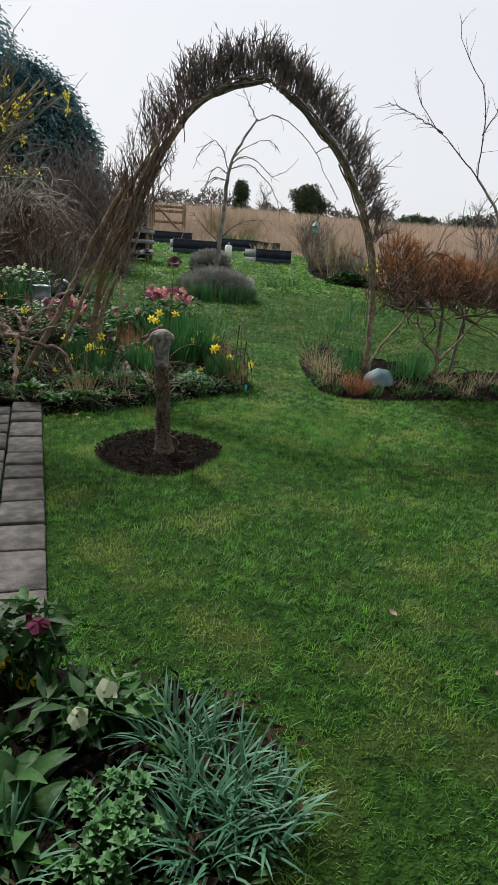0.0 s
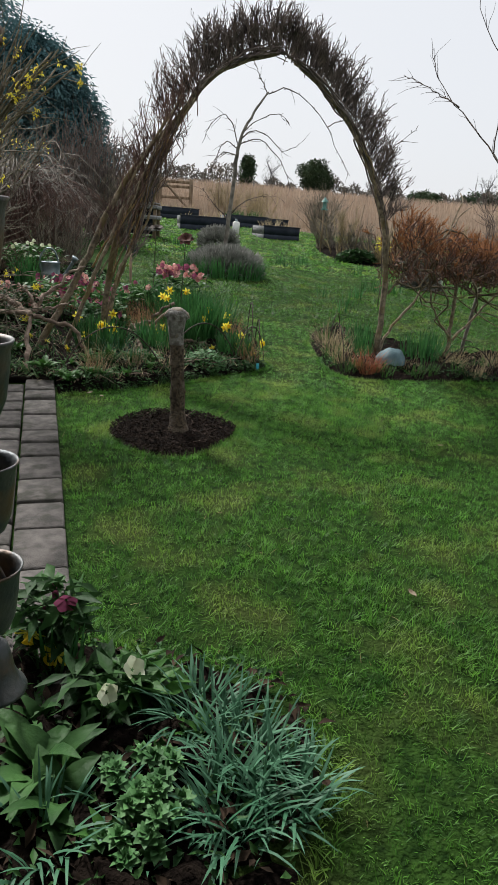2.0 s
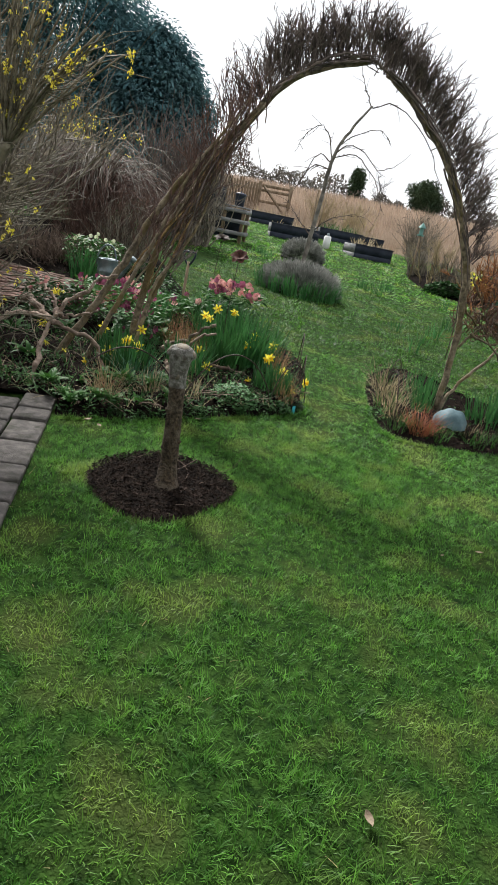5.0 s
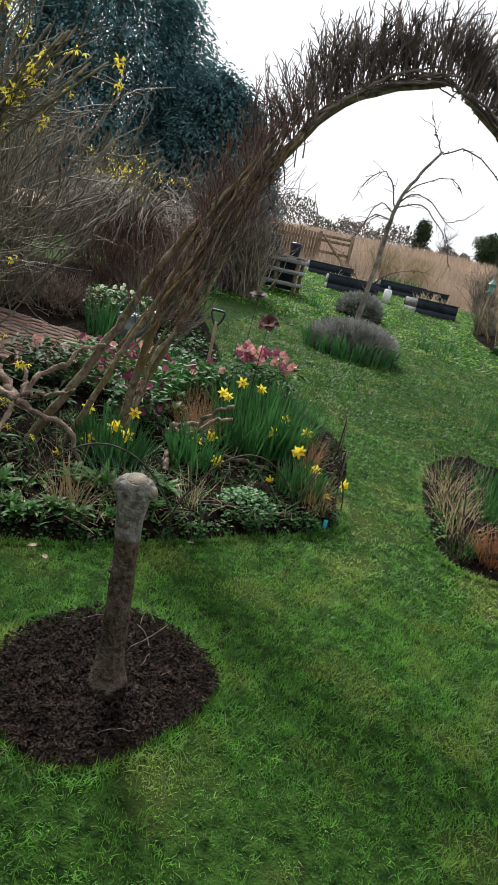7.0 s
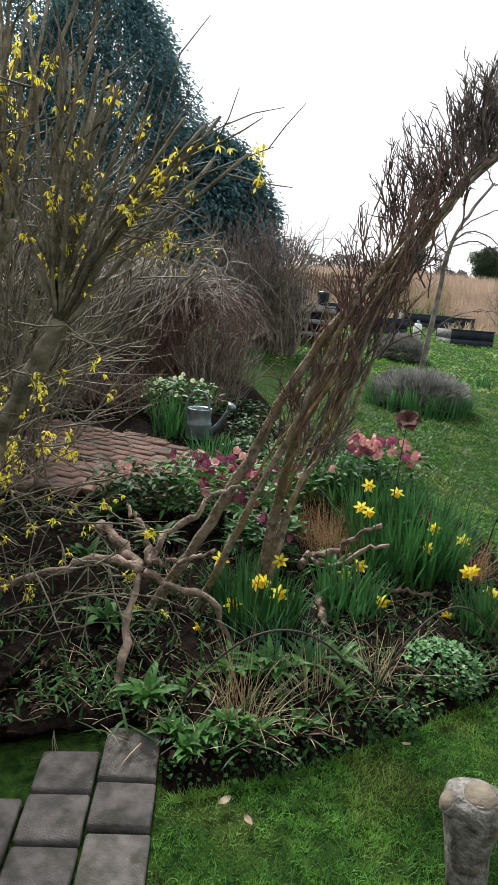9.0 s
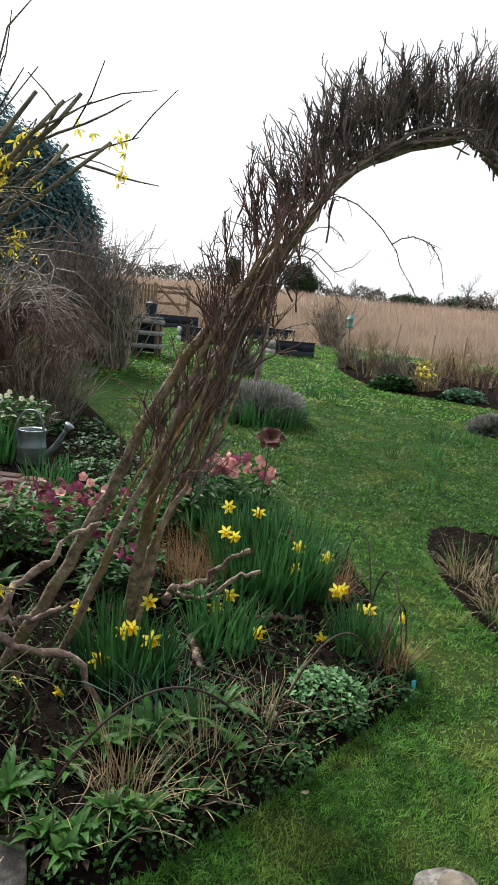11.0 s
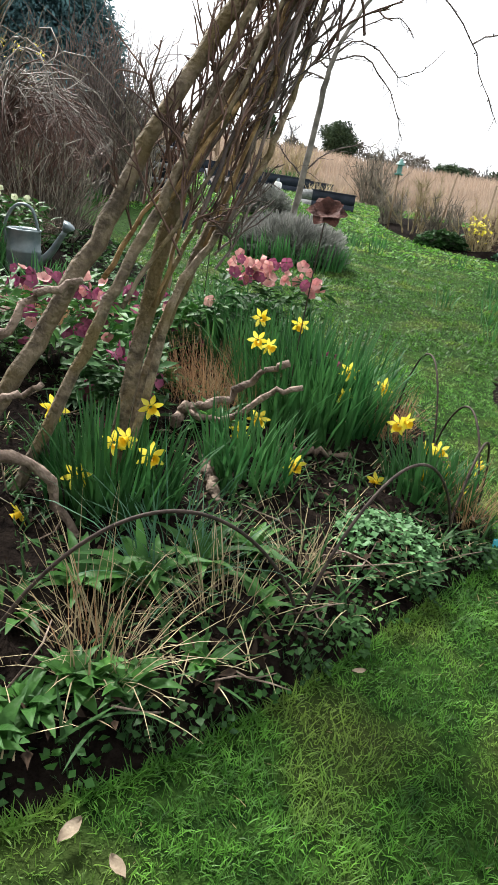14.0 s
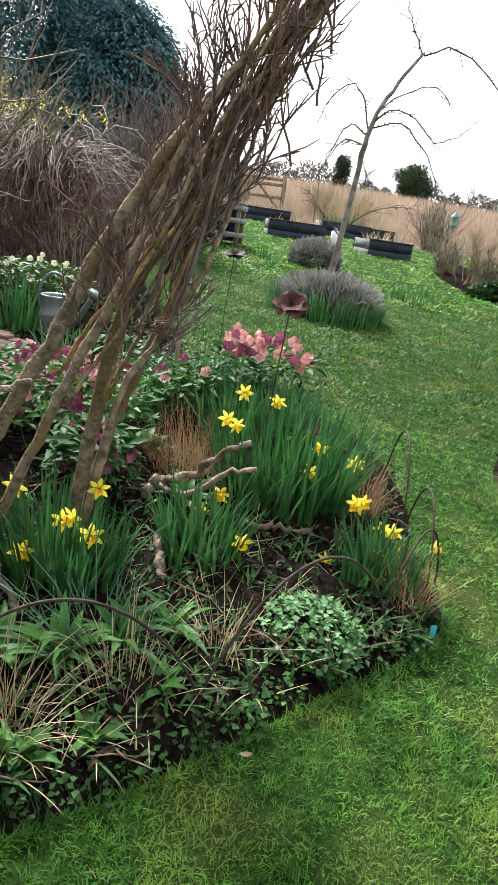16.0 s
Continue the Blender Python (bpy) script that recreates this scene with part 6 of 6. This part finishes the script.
def weeping_sapling():
    x, y = -1.34, 12.25
    z = hz(x, y)
    t = thing("weeping_sapling", "slender bare weeping sapling with arching branches", "tree", (x, y, z))
    p, r = knotty([(x, y, z - 0.03), (x + 0.1, y - 0.05, 1.3), (-1.16, 12.1, 2.2), (-1.1, 12.0, 2.62), (-0.92, 12.0, 3.0), (-0.68, 12.0, 3.36)], 0.045, 0.014, 24, 0.04, 0.006)
    part("trunk", tubes(Geo(), p, [r], 9), "silver", t, smooth=True)
    arms = [[(-0.68, 12.0, 3.33), (-0.46, 12.0, 3.41), (-0.22, 12.0, 3.38), (0.11, 12.0, 3.12), (0.31, 12.0, 2.9), (0.47, 12.0, 2.6), (0.6, 12.0, 2.4), (0.75, 12.0, 2.2)],
            [(-0.7, 12.0, 3.34), (-0.83, 12.0, 3.56), (-0.95, 12.0, 3.78)],
            [(0.31, 12.0, 2.9), (0.5, 12.0, 3.0), (0.72, 12.0, 2.98), (0.9, 12.0, 2.82), (1.04, 12.0, 2.4)],
            [(-1.12, 12.05, 2.55), (-1.22, 12.0, 2.85), (-1.4, 11.97, 2.99), (-1.6, 11.95, 2.8), (-1.7, 11.9, 2.54)],
            [(-1.05, 12.0, 2.75), (-0.9, 12.05, 2.9), (-0.66, 12.1, 3.04), (-0.44, 12.1, 3.04), (-0.3, 12.1, 2.9)],
            [(-1.1, 12.0, 2.62), (-0.87, 11.9, 2.78), (-0.6, 11.9, 2.68), (-0.4, 11.9, 2.5), (-0.2, 11.9, 2.55), (-0.04, 11.9, 2.68)],
            [(-1.12, 12.05, 2.5), (-1.35, 12.1, 2.6), (-1.5, 12.15, 2.35), (-1.6, 12.15, 2.1)],
            [(-1.1, 12.05, 2.58), (-0.76, 12.1, 2.66), (-0.46, 12.2, 2.42), (-0.3, 12.2, 2.15), (-0.2, 12.2, 1.95)],
            [(-1.26, 12.2, 1.4), (-1.5, 12.15, 1.62), (-1.7, 12.1, 1.85)],
            [(-1.26, 12.2, 1.42), (-1.0, 12.2, 1.68), (-0.72, 12.2, 1.8), (-0.5, 12.2, 1.82)],
            [(-1.15, 12.1, 2.4), (-1.4, 12.0, 2.4), (-1.62, 12.0, 2.0)]]
    lines = []
    for a in arms:
        p, r = knotty(a, 0.01, 0.0035, 14, 0.05, 0.008)
        part("branch", tubes(Geo(), p, [r], 6), "twig", t)
        lines.append(p)
    b, d = along(np.array(lines), 90)
    g = tubes(Geo(), twigs(b, d + rng.normal(0, 0.4, b.shape) + np.array([0, 0, -0.2]), 0.08 + 0.2 * rng.random(90), 0.2, 4, -0.05), np.array([0.004, 0.0035, 0.003, 0.0018]), 3, False)
    tips, _ = along(np.array(lines), 120)
    leaves(g, tips, rng.normal(0, 1, (120, 3)), 0.035, 0.02)
    tagged(part("twig_mass", g, "twig", t), kind="stuff")


weeping_sapling()

# ---- the right side ----


def side_tree():
    x, y = 2.15, 8.05
    z = hz(x, y)
    t = thing("bare_tree", "young bare tree rising out of the willow hedge", "tree", (x, y, z))
    p, r = knotty([(x, y, z - 0.05), (2.22, 8.0, 0.8), (2.42, 8.0, 1.5), (2.4, 8.0, 1.8), (2.12, 8.0, 2.18)], 0.022, 0.012, 18, 0.05, 0.006)
    part("trunk", tubes(Geo(), p, [r], 8), "silver", t, smooth=True)
    lines = []
    for a in ([(2.12, 8.0, 2.18), (2.1, 8.0, 2.6), (2.06, 8.0, 3.02), (1.8, 8.0, 3.37), (1.7, 8, 3.7)], [(2.12, 8.0, 2.18), (1.8, 8.0, 2.5), (1.45, 8.0, 2.85), (1.35, 8, 3.1)], [(2.1, 8.0, 2.6), (2.25, 8, 2.9), (2.35, 8, 3.4)], [(1.7, 8.0, 2.6), (1.4, 8, 2.75), (1.1, 8.0, 2.87)], [(2.3, 8, 1.9), (2.6, 8.1, 2.4), (2.8, 8.1, 3.0)]):
        p, r = knotty(a, 0.0075, 0.0025, 14, 0.05, 0.008)
        part("branch", tubes(Geo(), p, [r], 6), "twig", t)
        lines.append(p)
    b, d = along(np.array(lines), 70)
    part("twig_mass", tubes(Geo(), twigs(b, d + rng.normal(0, 0.4, b.shape), 0.08 + 0.2 * rng.random(70), 0.18, 4), np.array([0.003, 0.0026, 0.002, 0.0012]), 3, False), "twig", t)


side_tree()
for x, y, rx, tall, n, m, material, words in (
        (0.85, 18.2, 0.5, 1.3, 24, 420, "dry", "yellowish bare shrub at the border's corner"),
        (0.45, 19.4, 0.4, 0.75, 90, 700, "grey_twig", "grey rounded shrub at the border's corner"),
        (1.35, 17.4, 0.5, 0.85, 70, 700, "grey_twig", "tangled grey-brown shrub in the border"),
        (1.9, 17.0, 0.5, 0.7, 60, 500, "dry", "low tangled straw-coloured perennial in the border"),
        (2.4, 17.4, 0.6, 0.75, 34, 300, "redtwig", "upright red-stemmed shrub in the border"),
        (3.2, 17.0, 0.7, 0.8, 40, 300, "redtwig", "upright red-stemmed shrub in the border"),
        (4.2, 16.6, 0.7, 0.8, 40, 240, "redtwig", "upright red-stemmed shrub in the border"),
        (5.0, 17.5, 0.9, 2.2, 50, 500, "twig", "tall bare dark shrub by the field"),
        (6.2, 17.0, 0.9, 2.5, 60, 500, "grey_twig", "tall bare grey shrub by the field"),
        (3.6, 19.0, 0.8, 1.0, 60, 500, "dry", "straw-coloured shrub by the field"),
        (0.2, 25.5, 0.6, 1.6, 150, 600, "grey_twig", "bare tan bush at the field's edge"),
        (2.9, 19.8, 0.7, 0.9, 150, 700, "dry", "straw-coloured shrub by the field"),
        (-2.2, 26.5, 0.6, 1.4, 120, 500, "dry", "yellowish bush at the field's edge"),
        (-3.6, 27.2, 0.6, 1.5, 120, 600, "dry", "yellowish bush beside the gate")):
    brush("bare_shrub", words, "shrub", x, y, rx, rx * 0.9, 0.0, tall, n, m, material, 0.25, 0.009)
leaf_mound(1.25, 16.8, 0.5, 0.3, 0.3, 600, 0.1, "darkleaf", "dark green leafy perennials at the border's front", up=0.03)
leaf_mound(2.6, 16.5, 0.5, 0.25, 0.25, 360, 0.08, "glauc", "grey-green low plant at the border's front", up=0.03)
lavender(2.35, 13.4, 0.45, 0.3, 0.3, 800, "low grey-green lavender at the border's front")
g = leaves(Geo(), np.array([1.85, 16.7, 1.1]) + rng.normal(0, 0.1, (60, 3)), rng.normal(0, 1, (60, 3)), 0.08, 0.05)
alone("primrose", g, "yellow", "pale yellow flowers in the shrub border", "flowers", kind="stuff", at= (1.85, 16.7, hz(1.85, 16.7)))


def lantern_post(x, y):
    z = hz(x, y)
    t = thing("bird_feeder", "green bird feeder with a pointed roof on a thin post", "bird feeder", (x, y, z))
    part("post", tubes(Geo(), [(x, y, z - 0.05), (x, y, z + 1.05)], 0.02, 7), "timber", t)
    part("tray", lathe(Geo(), [(0.0, 0.0), (0.08, 0.0), (0.09, 0.03), (0.0, 0.035)], (x, y, z + 1.05), 12), "berry", t)
    part("cage", lathe(Geo(), [(0.05, 0.035), (0.05, 0.2)], (x, y, z + 1.05), 8), "berry", t)
    part("roof", lathe(Geo(), [(0.1, 0.19), (0.05, 0.25), (0.015, 0.3), (0.0, 0.32)], (x, y, z + 1.05), 12), "berry", t)


lantern_post(0.33, 18.4)
for x, y, tall, lean in ((1.15, 17.2, 1.3, 0.14), (1.95, 17.1, 1.2, 0.05), (2.6, 17.0, 1.25, 0.02), (3.4, 16.6, 1.25, -0.02), (-2.9, 22.4, 1.5, 0.1), (-3.2, 23.2, 1.5, -0.04)):
    z = hz(x, y)
    alone("garden_cane", tubes(Geo(), [(x, y, z - 0.05), (x + lean * 0.5, y, z + tall * 0.5), (x + lean, y, z + tall)], 0.018, 6), "timber", "upright wooden stake in the border", "stake", (x, y, z), group="stakes in the borders")


def boulder(x, y):
    z = hz(x, y)
    g = Geo()
    n, m = 16, 24
    v = []
    for i in range(n + 1):
        th = math.pi * i / n
        for j in range(m):
            ph = 2 * math.pi * j / m
            d = Vector((math.sin(th) * math.cos(ph), math.sin(th) * math.sin(ph), math.cos(th)))
            k = 1 + 0.12 * noise.noise(d * 1.7) + 0.03 * noise.noise(d * 6)
            v.append((x + d.x * 0.145 * k, y + d.y * 0.135 * k, z + 0.09 + d.z * 0.13 * k))
    q = [(i * m + j, i * m + (j + 1) % m, (i + 1) * m + (j + 1) % m, (i + 1) * m + j) for i in range(n) for j in range(m)]
    alone("boulder", g.add(v, q), "stone", "smooth pale blue-grey stone in the island bed", "stone", (x, y, z), smooth=True)


boulder(1.24, 6.84)
for x, y, size, way in ((-1.05, 4.72, 0.06, 1.2), (1.37, 4.53, 0.045, 0.3), (1.17, 4.35, 0.03, 1.0), (0.95, 2.55, 0.05, 2.0), (1.25, 2.25, 0.04, 0.8), (-0.95, 4.68, 0.05, 2.4), (-0.52, 5.3, 0.04, 0.4)):
    g = Geo()
    c, s = math.cos(way), math.sin(way)
    z = hz(x, y) + 0.03
    rows = []
    for f, w in ((-0.5, 0.03), (-0.2, 0.2), (0.1, 0.24), (0.35, 0.14), (0.5, 0.02)):
        for k in (-1, 0, 1):
            u, v = f * size, k * w * size
            rows.append((x + u * c - v * s, y + u * s + v * c, z + abs(k) * 0.12 * size + 0.2 * f * f * size))
    alone("fallen_leaf", g.add(rows, [(3 * i + j, 3 * i + j + 1, 3 * i + j + 4, 3 * i + j + 3) for i in range(4) for j in (0, 1)]), "deadleaf", "curled pale dead leaf on the lawn", "leaf", (x, y, z), group="dead leaves on the lawn")

# longer grass left uncut along the edges
g = Geo()
for outline, n in ((MULCH, 1500), (MAIN_BED[7:40], 2400), (ISLAND[:42], 2400), (FRONT_BED[:30], 700)):
    i = rng.integers(0, len(outline) - 1, n)
    f = rng.random(n)[:, None]
    c = outline.mean(0)
    p = outline[i] * (1 - f) + outline[i + 1] * f
    p = p + unit(p - c) * (0.004 + 0.07 * rng.random((n, 1)))
    blades(g, on_ground(p), rng.random(n) * 6.283, 0.025 + 0.03 * rng.random(n), 0.0034, 0.3 + 0.9 * rng.random(n), 0.9 * rng.random(n), 3)
alone("edge_grass", g, "grass", "longer uncut grass along the beds' edges", "grass", kind="stuff")
g = tubes(Geo(), twigs(on_ground(scatter(MULCH, 16), 0.035), np.column_stack([rng.normal(0, 1, (16, 2)), rng.normal(0, 0.1, 16)]), 0.1 + 0.14 * rng.random(16), 0.2, 6), 0.0013, 5)
alone("dead_stalks", g, "drift", "thin dead stalks on the bark mulch", "stalks", kind="stuff")

t = thing("plant_label", "small turquoise plastic plant label at the border's tip", "plant label", (0.0, 6.12, hz(0, 6.12)))
part("tag", box(Geo(), (-0.012, 6.118, hz(0, 6.12) - 0.02), (0.012, 6.122, hz(0, 6.12) + 0.07), 0.4, (0, 6.12), 0.001), "tag", t)

# ---- the house side: wall, bracket and rain chain ----
alone("wall_house", box(Geo(), (-7, -1.6, -0.2), (4.5, -1.35, 5.2)), "render", "plain rendered house wall behind the path", "wall", kind="structure")


def rain_chain(x, y):
    t = thing("rain_chain", "hanging rain chain of bell-shaped bronze cups", "rain chain", (x, y, 0.45))
    rims = (1.505, 1.285, 1.072, 0.868, 0.672)
    for i, zr in enumerate(rims):
        r, tall = 0.062, 0.132
        prof = [(0.0, -tall), (0.026, -tall), (0.036, -tall * 0.94), (0.046, -tall * 0.75), (0.053, -tall * 0.4), (0.056, -0.018), (0.06, -0.006), (0.0635, 0.0), (0.061, 0.002), (0.056, -0.006), (0.052, -0.02), (0.049, -tall * 0.4), (0.042, -tall * 0.75), (0.03, -tall * 0.9), (0.0, -tall * 0.92)]
        cup = part("cup", lathe(Geo(), prof, (x, y, zr), 28), "copper", t, smooth=True)
        top = rims[i - 1] - tall if i else 1.74
        for s in (-1, 1):
            a = 0.7 + i * 0.5
            part("link", tubes(Geo(), [(x + s * 0.055 * math.cos(a), y + s * 0.055 * math.sin(a), zr - 0.012), (x + s * 0.003, y, top - 0.012), (x + s * 0.001, y, top + 0.004)], 0.0032, 6), "copper", cup)
        b = Geo()
        tubes(b, [(x + 0.062 * math.cos(0.7 + i * 0.5), y + 0.062 * math.sin(0.7 + i * 0.5), zr - 0.012), (x + 0.05 * math.cos(0.7 + i * 0.5), y + 0.05 * math.sin(0.7 + i * 0.5), zr - 0.012)], 0.006, 8)
        part("rivet", b, "copper", cup)
    zb = 0.672 - 0.132 - 0.02
    a = np.linspace(0, 6.283, 13)
    part("ring", tubes(Geo(), np.column_stack([x + 0.011 * np.cos(a), np.full(13, y), zb + 0.008 + 0.014 * np.sin(a)]), 0.0028, 6), "copper", t)
    part("bell", lathe(Geo(), [(0.0, 0.0), (0.018, -0.002), (0.03, -0.012), (0.036, -0.035), (0.041, -0.065), (0.05, -0.088), (0.06, -0.1), (0.062, -0.106), (0.056, -0.106), (0.04, -0.07), (0.0, -0.02)], (x, y, zb), 28), "copper", t, smooth=True)
    part("wire", tubes(Geo(), [(x, y, 1.73), (x, y, 2.725)], 0.0032, 6), "copper", t)


rain_chain(-0.03, 1.335)
# unseen porch roof added to shade the front bed; its gutter carries the chain
roof = box(Geo(), (-7, -1.345, 2.72), (4.5, 1.27, 2.84))
alone("ceiling_porch", roof, "render", "plain pale porch roof, out of view, added to shade the front bed", "ceiling", kind="structure")
a = np.linspace(math.pi, 2 * math.pi, 9)
g = Geo()
prof = [(1.335 + 0.06 * math.cos(k), 2.78 + 0.06 * math.sin(k)) for k in a] + [(1.335 + 0.055 * math.cos(k), 2.78 + 0.055 * math.sin(k)) for k in a[::-1]]
v = [(x, y, z) for x in (-7, 4.5) for y, z in prof]
m = len(prof)
alone("roof_gutter", g.add(v, [(k, (k + 1) % m, m + (k + 1) % m, m + k) for k in range(m)]), "copper", "half-round metal gutter along the added porch roof", "gutter", kind="structure")

# ---- pieces: pavers and bricks ----
paved = thing("pavement", "path of worn grey concrete setts with open joints", "pavement", (*PATH_0, 0.0), kind="structure")
turn = math.degrees(math.atan2(PATH_V[1], PATH_V[0]))
SETTS = {}
for column in range(4):
    v = (0.0, 0.13, 0.36, 0.62)[column]
    while v < 3.45:
        L = (0.2, 0.27, 0.33, 0.27)[int(rng.integers(0, 4))]
        if L not in SETTS:
            SETTS[L] = box(Geo(), (-L / 2 + 0.006, -0.1, -0.05), (L / 2 - 0.006, 0.1, 0.0), bevel=0.007).mesh("paver", "paver")
        c = PATH_0 + PATH_U * (0.105 + column * 0.212) + PATH_V * (v + L / 2)
        piece("paver", SETTS[L], paved, pose(c[0], c[1], hz(*c) + 0.03 + rng.normal(0, 0.003), rng.normal(0, 0.7), rng.normal(0, 0.7), turn + rng.normal(0, 0.8)))
        v += L
paving = thing("brick_paving", "small terrace of weathered red bricks in rows", "paving", (-3.5, 7.9, hz(-3.5, 7.9)), kind="structure")
PATCH = [(-3.3, 6.5), (-2.62, 6.9), (-2.45, 7.5), (-2.55, 8.0), (-3.2, 8.2), (-4.3, 8.1), (-4.6, 7.4), (-4.3, 6.7)]
for i in range(24):
    for j in range(14):
        u, v = i * 0.112, j * 0.222 + (0.111 if i % 2 else 0)
        x, y = -5.2 + v * 0.94 + u * 0.2, 6.55 - v * 0.05 + u * 0.94
        if inside(PATCH, np.array(x), np.array(y)):
            piece("brick", BRICK, paving, pose(x, y, hz(x, y) + 0.125 + rng.normal(0, 0.004), rng.normal(0, 1.2), rng.normal(0, 1.2), -3 + rng.normal(0, 1.5)))
